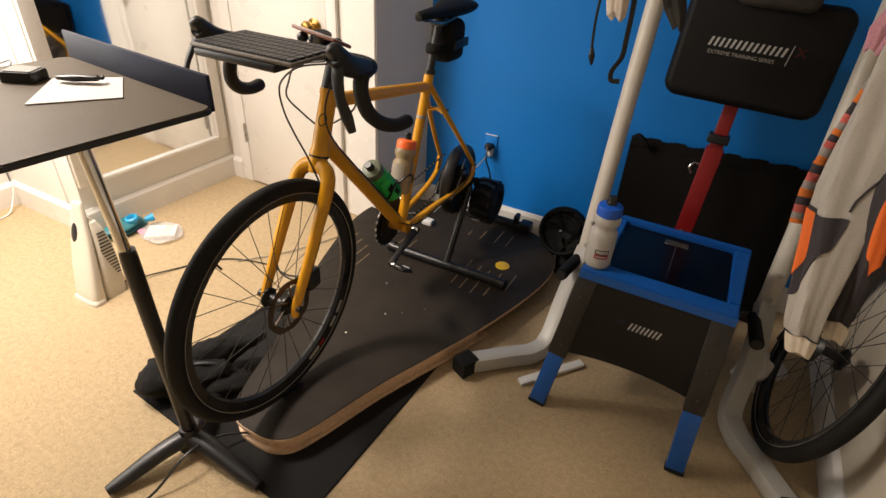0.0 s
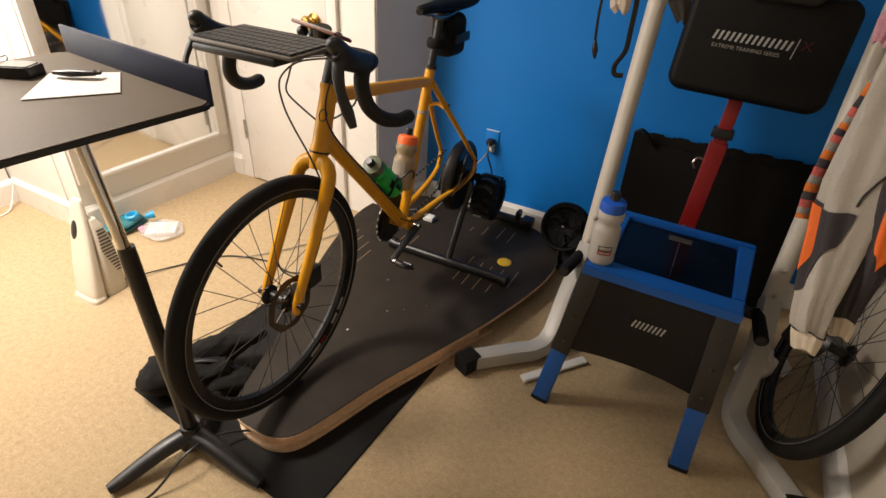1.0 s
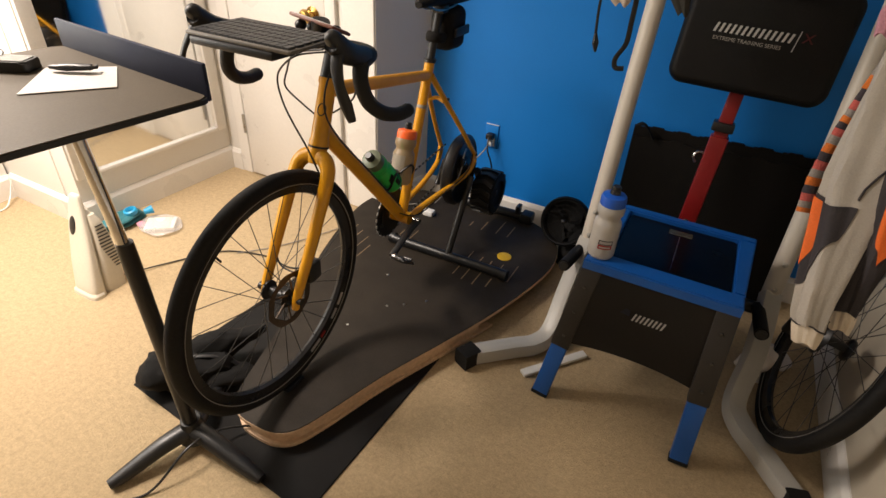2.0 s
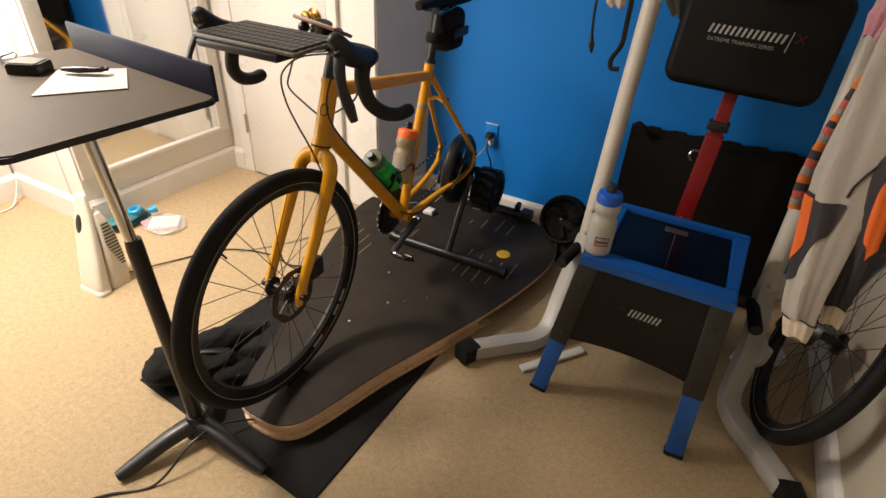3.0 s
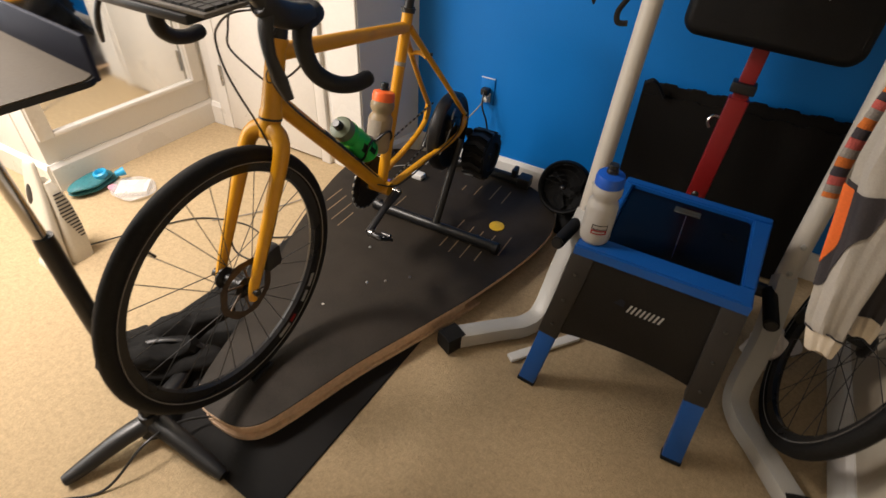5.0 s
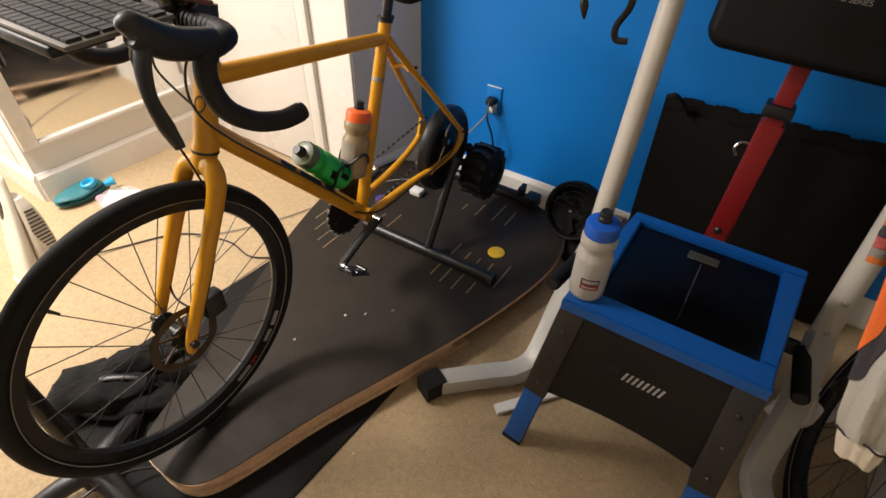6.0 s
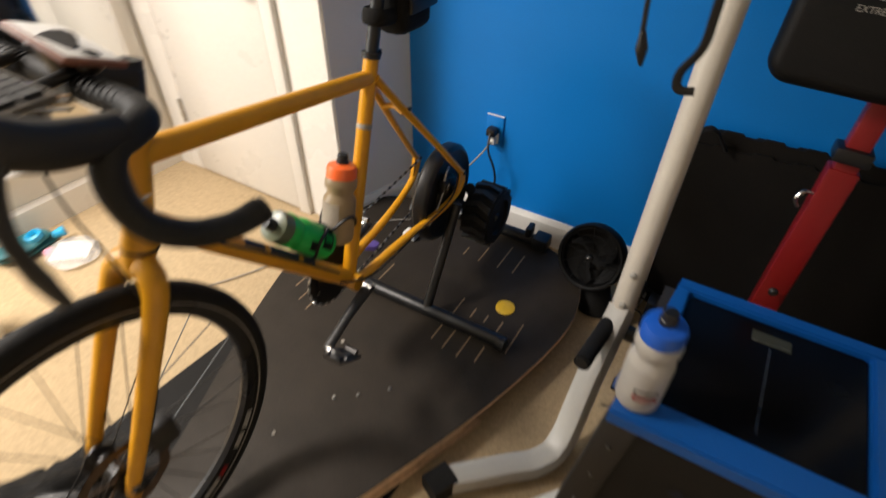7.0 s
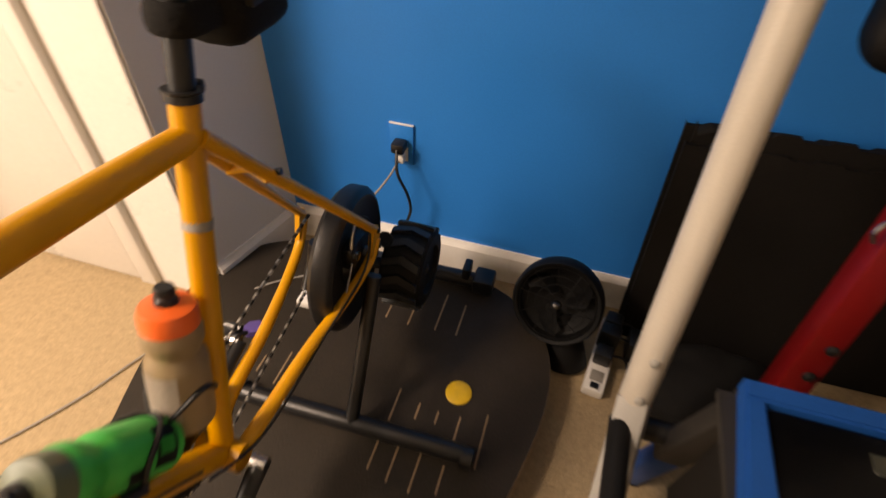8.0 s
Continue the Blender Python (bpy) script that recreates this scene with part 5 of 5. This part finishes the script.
J = [((1.735, 2.22, 1.345), 0.03, 0.04), ((1.76, 2.24, 1.15), 0.075, 0.05), ((1.765, 2.21, 1.0), 0.085, 0.05), ((1.75, 2.15, 0.86), 0.078, 0.048), ((1.742, 2.09, 0.75), 0.056, 0.042), ((1.735, 2.02, 0.645), 0.041, 0.034), ((1.738, 1.995, 0.59), 0.036, 0.031), ((1.741, 1.99, 0.575), 0.034, 0.030)]
part("body", cloth(J, 5, 0.3), FABRIC_WHITE, jersey)
CU = [((1.745, 1.99, 0.576), 0.034, 0.03), ((1.748, 1.987, 0.555), 0.031, 0.028), ((1.752, 1.985, 0.525), 0.025, 0.024)]
part("cuff", cloth(CU, 3, 0.3), FABRIC_CUFF, jersey, "cream sleeve cuff")
part("cuff_piping", tubed([cloth_point(CU, 0.0, a, 3, 0.3, 1.06) for a in np.linspace(0, 2 * math.pi, 33)[:-1]], 0.0022, 6, closed=True), FABRIC_DARK, jersey)
part("side_panel", cloth(J, 5, 0.3, -3.35, -1.65, 3.4, 5.0, 1.03, shape=lambda s: (0.0, 1.0 - 0.92 * s ** 1.8)), FABRIC_DARK, jersey, "charcoal side panel")
part("orange_panel", cloth(J, 5, 0.3, -3.6, -2.75, 3.45, 4.6, 1.08, shape=leaf), FABRIC_ORANGE, jersey, "bright orange leaf-shaped panel")
part("seam_piping", tubed([cloth_point(J, t, a, 5, 0.3, 1.05) for t, a in ((1.9, -0.9), (2.3, -1.2), (2.7, -1.55), (3.0, -1.7), (3.3, -1.75))], 0.0026, 6, curve=0), FABRIC_DARK, jersey)
sleeve = [((1.79, 2.20, 1.02), 0.04, 0.03), ((1.80, 2.13, 0.90), 0.045, 0.035), ((1.805, 2.08, 0.76), 0.037, 0.032), ((1.808, 2.05, 0.62), 0.026, 0.026), ((1.81, 2.045, 0.60), 0.025, 0.025)]
part("far_sleeve", cloth(sleeve, 4, 1.1), FABRIC_DARK, jersey, "charcoal sleeve")
part("orange_panel", cloth(sleeve, 4, 1.1, -2.0, -0.9, 0.9, 2.3, 1.05, shape=leaf), FABRIC_ORANGE, jersey, "bright orange leaf-shaped panel")
part("cuff", cloth([((1.81, 2.045, 0.602), 0.026, 0.026), ((1.812, 2.04, 0.58), 0.025, 0.025), ((1.814, 2.035, 0.555), 0.021, 0.021)], 3, 0.3), FABRIC_CUFF, jersey, "cream sleeve cuff")
for piece in jersey.children:
    piece.data.transform(Matrix.Translation((-0.014, 0, 0)))
# striped knit strip
scarf = thing("knit_scarf", (1.67, 2.24, 1.3), "narrow striped knit strip in orange, charcoal, coral and grey", "scarf")
SC = smooth_path([(1.735, 2.30, 1.37), (1.708, 2.31, 1.16), (1.68, 2.285, 1.0), (1.664, 2.262, 0.92), (1.655, 2.24, 0.82), (1.660, 2.218, 0.735)], 20)
nb = 25
for k in range(nb):
    i0, i1 = int(k * (len(SC) - 1) / nb), int((k + 1) * (len(SC) - 1) / nb)
    if i1 > i0:
        seg_ = SC[i0:i1 + 1]
        part("stripe", wrinkle(tubed(seg_, 0.017, 14, flat=0.6, up=(0.3, -1, 0)), 0.0015, 60, k), KNIT[k % 4], scarf)
pinkc = [((1.735, 2.22, 1.375), 0.03, 0.03), ((1.70, 2.24, 1.28), 0.045, 0.035), ((1.668, 2.265, 1.19), 0.036, 0.03), ((1.662, 2.27, 1.145), 0.02, 0.02)]
solid("pink_cloth", cloth(pinkc, 4, 2.0), PINK, "pink and cream cloth hanging from the tower arm", "cloth")
# bag and straps on the other arm
hang = thing("drawstring_bag", (1.11, 2.2, 1.37), "beige cloth bag with black cords hanging from the tower arm", "bag")
BG = [((1.118, 2.16, 1.372), 0.028, 0.03), ((1.112, 2.19, 1.28), 0.032, 0.03), ((1.108, 2.20, 1.21), 0.028, 0.026), ((1.112, 2.20, 1.16), 0.022, 0.018), ((1.114, 2.20, 1.148), 0.012, 0.01)]
part("pouch", cloth(BG, 3, 0.8), BAG_CLOTH, hang)
part("cord", tubed([(1.105, 2.18, 1.37), (1.07, 2.20, 1.25), (1.06, 2.208, 1.15), (1.064, 2.208, 1.07)], 0.0035, 8, curve=5), BLACK, hang, "thin black cord")
part("cord_lock", tubed([(1.064, 2.208, 1.075), (1.068, 2.208, 1.05), (1.072, 2.208, 1.028)], [0.003, 0.0085, 0.002], 10, curve=4), BLACK, hang)
part("strap", tubed([(1.13, 2.19, 1.37), (1.138, 2.235, 1.2), (1.138, 2.25, 1.10), (1.136, 2.255, 1.05), (1.117, 2.262, 1.01), (1.12, 2.266, 0.985), (1.142, 2.27, 0.985)], 0.0065, 8, flat=0.35, curve=6, up=(0.3, -1, 0)), BLACK, hang, "narrow black strap with a curled end")
gl = [((1.125, 2.30, 1.40), 0.03, 0.02), ((1.19, 2.42, 1.24), 0.032, 0.022), ((1.215, 2.49, 1.15), 0.028, 0.02), ((1.232, 2.50, 1.10), 0.012, 0.012)]
solid("grey_cloth", cloth(gl, 3, 1.4), PAD_GREY, "thin grey cloth hanging beside the back pad", "cloth")

# ---- tall laptop desk ----
desk = thing("laptop_desk", (0.35, 1.31, 0), "small grey-topped standing desk on a black tripod pole", "desk")
DZ = 1.049
A_, B_, C_, D_ = Vector((0.648, 1.357, 0)), Vector((0.172, 1.406, 0)), Vector((0.122, 1.071, 0)), Vector((0.597, 1.020, 0))
ux, uy = (A_ - B_).normalized(), (B_ - C_).normalized()
dm = frame_of((A_ + C_) / 2, (0, 0, 1), ux)
LW, LD = (A_ - B_).length, (B_ - C_).length
part("tabletop", plate(rounded(LW, LD, 0.022), DZ - 0.010, DZ, 0.002, dm), DESK, desk, "grey laminate top with a dark edge")
part("edge_band", plate(rounded(LW + 0.004, LD + 0.004, 0.023), DZ - 0.0105, DZ - 0.002, 0, dm), BLACK, desk)
part("back_lip", boxed((-LW / 2 + 0.002, LD / 2 - 0.004, DZ - 0.01), (LW / 2 - 0.004, LD / 2 + 0.004, DZ + 0.053), dm @ pose(0, 0, 0), 0.003), DESK_LIP, desk, "dark blue raised lip along the edge")
part("mount_plate", boxed((0.27, 1.20, DZ - 0.035), (0.43, 1.34, DZ - 0.0148), None, 0.004), BLACK, desk)
part("upper_pole", tubed([(0.348, 1.30, 0.62), (0.33, 1.282, DZ - 0.03)], 0.0135, 18), CHROME, desk, "chrome upper pole")
part("lower_pole", tubed([(0.357, 1.312, 0.05), (0.347, 1.30, 0.66), (0.347, 1.30, 0.685)], [0.0195, 0.0195, 0.018], 18), BLACK, desk, "black lower sleeve")
part("hub", tubed([(0.357, 1.312, 0.02), (0.357, 1.312, 0.09)], [0.042, 0.026], 20), BLACK, desk)
for tip in ((0.288, 1.095), (0.615, 1.305), (0.265, 1.50)):
    a, b = Vector((0.357, 1.312, 0.055)), Vector((*tip, 0.017))
    part("foot", tubed([a, a.lerp(b, 0.35) + Vector((0, 0, 0.008)), a.lerp(b, 0.8), b], [0.03, 0.027, 0.022, 0.015], 14, curve=4, flat=0.8), BLACK, desk)
zt = DZ + 0.0005
solid("paper_napkin", wrinkle(plate([(0.385, 1.370), (0.300, 1.291), (0.406, 1.183), (0.489, 1.296)], zt + 0.0008, zt + 0.0018), 0.0004, 20), TISSUE, "white folded paper napkin on the desk", "napkin")
comp = thing("bike_computer", (0.267, 1.259, DZ), "small black bike computer with a glossy screen on the desk", "bike computer")
cm = frame_of((0.268, 1.261, DZ), (0, 0, 1), (1, 0.55, 0))
part("body", plate(rounded(0.062, 0.05, 0.008), 0.0005, 0.019, 0.003, cm), BLACK, comp)
part("screen", plate(rounded(0.05, 0.038, 0.005), 0.0191, 0.0202, 0, cm), LCD, comp, "grey glossy screen")
part("lanyard", tubed([(0.227, 1.257, DZ + 0.01), (0.195, 1.281, DZ + 0.014), (0.164, 1.293, DZ + 0.012), (0.152, 1.273, DZ + 0.005), (0.187, 1.253, DZ + 0.005)], 0.0016, 6, closed=True), BLACK, comp, "thin black lanyard loop")
knife = thing("pocket_knife", (0.362, 1.301, DZ), "black folding knife lying on the napkin", "pocket knife")
part("handle", tubed([(0.332, 1.283, DZ + 0.011), (0.358, 1.297, DZ + 0.012), (0.390, 1.321, DZ + 0.012)], [0.006, 0.0105, 0.008], 12, flat=0.65), BLACK, knife)
part("clip", tubed([(0.370, 1.299, DZ + 0.015), (0.390, 1.311, DZ + 0.014), (0.397, 1.324, DZ + 0.012), (0.387, 1.332, DZ + 0.012)], 0.0028, 8, curve=4), BLACK_METAL, knife)

# ---- heater on the carpet ----
heat = thing("fan_heater", (-0.545, 1.62, 0), "cream plastic tower fan heater with curved side vents", "heater")


def loft(levels, seg=32, power=4.0):
    """A rounded upright shell: levels of (z, x0, x1, y0, y1), each a superellipse."""
    levels = [[float(v) for v in row] for row in zip(*(np.interp(np.linspace(0, len(levels) - 1, 22), range(len(levels)), col) for col in zip(*levels)))]
    bm = bmesh.new()
    rings = []
    for z, x0, x1, y0, y1 in levels:
        ring = []
        for k in range(seg):
            a = 2 * math.pi * k / seg
            w = 1 / (abs(math.cos(a)) ** power + abs(math.sin(a)) ** power) ** (1 / power)
            ring.append(bm.verts.new(((x0 + x1) / 2 + (x1 - x0) / 2 * w * math.cos(a), (y0 + y1) / 2 + (y1 - y0) / 2 * w * math.sin(a), z)))
        rings.append(ring)
    for A, B in zip(rings, rings[1:]):
        for k in range(seg):
            bm.faces.new((A[k], A[(k + 1) % seg], B[(k + 1) % seg], B[k]))
    bm.faces.new(rings[0]), bm.faces.new(rings[-1])
    return bm


part("front_shell", loft([(0.0, -0.570, -0.446, 1.548, 1.604), (0.03, -0.576, -0.449, 1.552, 1.606), (0.12, -0.598, -0.470, 1.582, 1.624), (0.22, -0.612, -0.500, 1.618, 1.648), (0.31, -0.612, -0.532, 1.647, 1.670), (0.355, -0.603, -0.550, 1.660, 1.680), (0.362, -0.598, -0.556, 1.664, 1.678)]), CREAM, heat, "curved cream front shell")
body_levels = [(0.0, -0.566, -0.452, 1.603, 1.688), (0.03, -0.570, -0.455, 1.606, 1.692), (0.12, -0.585, -0.470, 1.624, 1.704), (0.20, -0.592, -0.488, 1.642, 1.706), (0.26, -0.588, -0.506, 1.654, 1.700), (0.29, -0.580, -0.522, 1.660, 1.690)]
part("rear_body", loft(body_levels, 32, 5.0), CREAM, heat, "cream vented rear body")
for k in range(14):
    z = 0.085 + k * 0.0125
    x_ = float(np.interp(z, [r[0] for r in body_levels], [r[2] for r in body_levels]))
    y0_, y1_ = (float(np.interp(z, [r[0] for r in body_levels], [r[c] for r in body_levels])) for c in (3, 4))
    y0_ += 0.012
    start = y1_ - 0.010 - (y1_ - y0_) * min(1.0, 0.25 + 0.075 * k)
    part("vent_slat", boxed((x_ - 0.003, max(y0_, start), z), (x_ + 0.0012, y1_ - 0.010, z + 0.0048), None, 0.001, 1), PAD_GREY, heat)
part("dark_grille", ball(bmesh.new(), (0, 0, 0), 0.026, 0.008, 0.055, 20, pose(-0.578, 1.632, 0.245, -17, 0, 0)), BLACK, heat, "dark oval grille")
part("front_foot", loft([(0.0, -0.580, -0.440, 1.540, 1.60), (0.012, -0.578, -0.442, 1.543, 1.60), (0.02, -0.572, -0.448, 1.550, 1.60)], 28), CREAM, heat, "flared foot")
solid("heater_cord", tubed([(-0.50, 1.66, 0.02), (-0.42, 1.85, 0.006), (-0.30, 2.03, 0.006), (-0.12, 2.10, 0.006), (0.02, 2.09, 0.006), (0.12, 2.16, 0.006)], 0.003, 8, curve=8), PAD_GREY, "thin dark heater cord lying on the carpet", "cord")

# ---- things by the mirror wall ----
blad = thing("water_bladder", (-0.83, 1.96, 0), "folded teal rubber water bag with light blue caps", "water bag")
for k, (dx, dy, z, s) in enumerate(((0, 0, 0.016, 1.0), (0.01, -0.012, 0.042, 0.92))):
    bm = ball(bmesh.new(), (-0.845 + dx, 1.955 + dy, z), 0.055 * s, 0.105 * s, 0.016, 24)
    part("fold", wrinkle(bm, 0.008, 14, k), TEAL, blad)
part("filler_cap", lathed([(0.012, 0), (0.028, 0), (0.03, 0.006), (0.028, 0.018), (0.02, 0.022), (0.014, 0.012), (0.012, 0)], pose(-0.815, 1.985, 0.055, 12, 0, 0), 24), LIGHT_BLUE, blad, "light blue filler cap")
part("spout", tubed([(-0.80, 2.035, 0.04), (-0.785, 2.07, 0.045)], [0.012, 0.02], 14), LIGHT_BLUE, blad)
pack = thing("tissue_pack", (-0.70, 2.03, 0), "pack of white tissues in clear plastic film on the carpet", "tissue pack")
part("tissues", wrinkle(boxed((-0.065, -0.05, 0.002), (0.065, 0.05, 0.022), pose(-0.69, 2.03, 0, 0, 0, 40), 0.005, 3), 0.005, 16), TISSUE, pack)
part("film", wrinkle(ball(bmesh.new(), (-0.69, 2.03, 0.012), 0.105, 0.085, 0.013, 28), 0.008, 15), PLASTIC_FILM, pack, "crumpled clear film")
part("pink_fold", wrinkle(ball(bmesh.new(), (-0.755, 1.985, 0.014), 0.03, 0.022, 0.012, 16), 0.004, 30), PINK, pack)

# ---- black bag on the mat behind the front wheel ----
def lump(at, r, turn, seed, amt, scale_=13):
    bm = ball(bmesh.new(), (0, 0, 0), *r, 40)
    bm.transform(pose(*at, *turn))
    return wrinkle(wrinkle(bm, amt, scale_, seed), amt * 0.35, scale_ * 3.2, seed + 3)


bag2 = thing("black_gear_bag", (0.18, 1.48, 0.006), "crumpled black nylon gear bag on the mat", "bag")
part("pouch", lump((0.155, 1.455, 0.062), (0.085, 0.135, 0.055), (0, 0, -52), 1.0, 0.024), FABRIC_BLACK, bag2)
part("flap", lump((0.19, 1.555, 0.085), (0.042, 0.17, 0.042), (10, 0, -38), 4.0, 0.018), FABRIC_BLACK, bag2)
part("lower_fold", lump((0.235, 1.47, 0.038), (0.05, 0.14, 0.03), (0, 0, -45), 7.0, 0.014), FABRIC_BLACK, bag2)
part("strap", tubed([(0.13, 1.41, 0.085), (0.18, 1.47, 0.105), (0.25, 1.53, 0.09), (0.30, 1.56, 0.04)], 0.010, 8, flat=0.35, curve=5), BLACK, bag2)

# ---- loose cables and bits ----
solid("floor_cable", tubed([(0.22, 0.95, 0.005), (0.30, 1.05, 0.005), (0.385, 1.132, 0.006), (0.412, 1.25, 0.07), (0.42, 1.34, 0.05), (0.46, 1.40, 0.03), (0.50, 1.42, 0.03)], 0.0035, 8, curve=8), BLACK, "thin black cable trailing over the carpet", "cable")
solid("floor_cable", tubed([(0.30, 2.76, 0.084), (0.22, 2.70, 0.084), (0.12, 2.62, 0.05), (0.06, 2.55, 0.006), (0.0, 2.45, 0.006), (-0.06, 2.31, 0.006), (-0.144, 2.167, 0.006), (-0.24, 2.05, 0.006)], 0.0024, 8, curve=8), CABLE_GREY, "thin grey cable running off the board", "cable")
solid("corner_cable", tubed([(-1.46, 1.84, 0.10), (-1.44, 1.80, 0.03), (-1.40, 1.74, 0.006), (-1.42, 1.62, 0.006), (-1.46, 1.52, 0.006)], 0.0035, 8, curve=6), WHITE_PLASTIC, "thin white cable in the corner of the nook", "cable")
solid("purple_case", plate(rounded(0.05, 0.035, 0.012), 0.0805, 0.098, 0.004, pose(0.27, 2.56, 0, 0, 0, 30)), PURPLE, "small purple plastic case on the board", "case")
solid("adapter", boxed((0.33, 2.66, 0.081), (0.38, 2.70, 0.105), None, 0.005), WHITE_PLASTIC, "small white power adapter on the board", "adapter")
solid("tissue_scrap", lump((1.86, 2.57, 0.02), (0.045, 0.05, 0.02), (0, 0, 20), 2.0, 0.012), TISSUE, "crumpled white tissue on the carpet", "tissue")
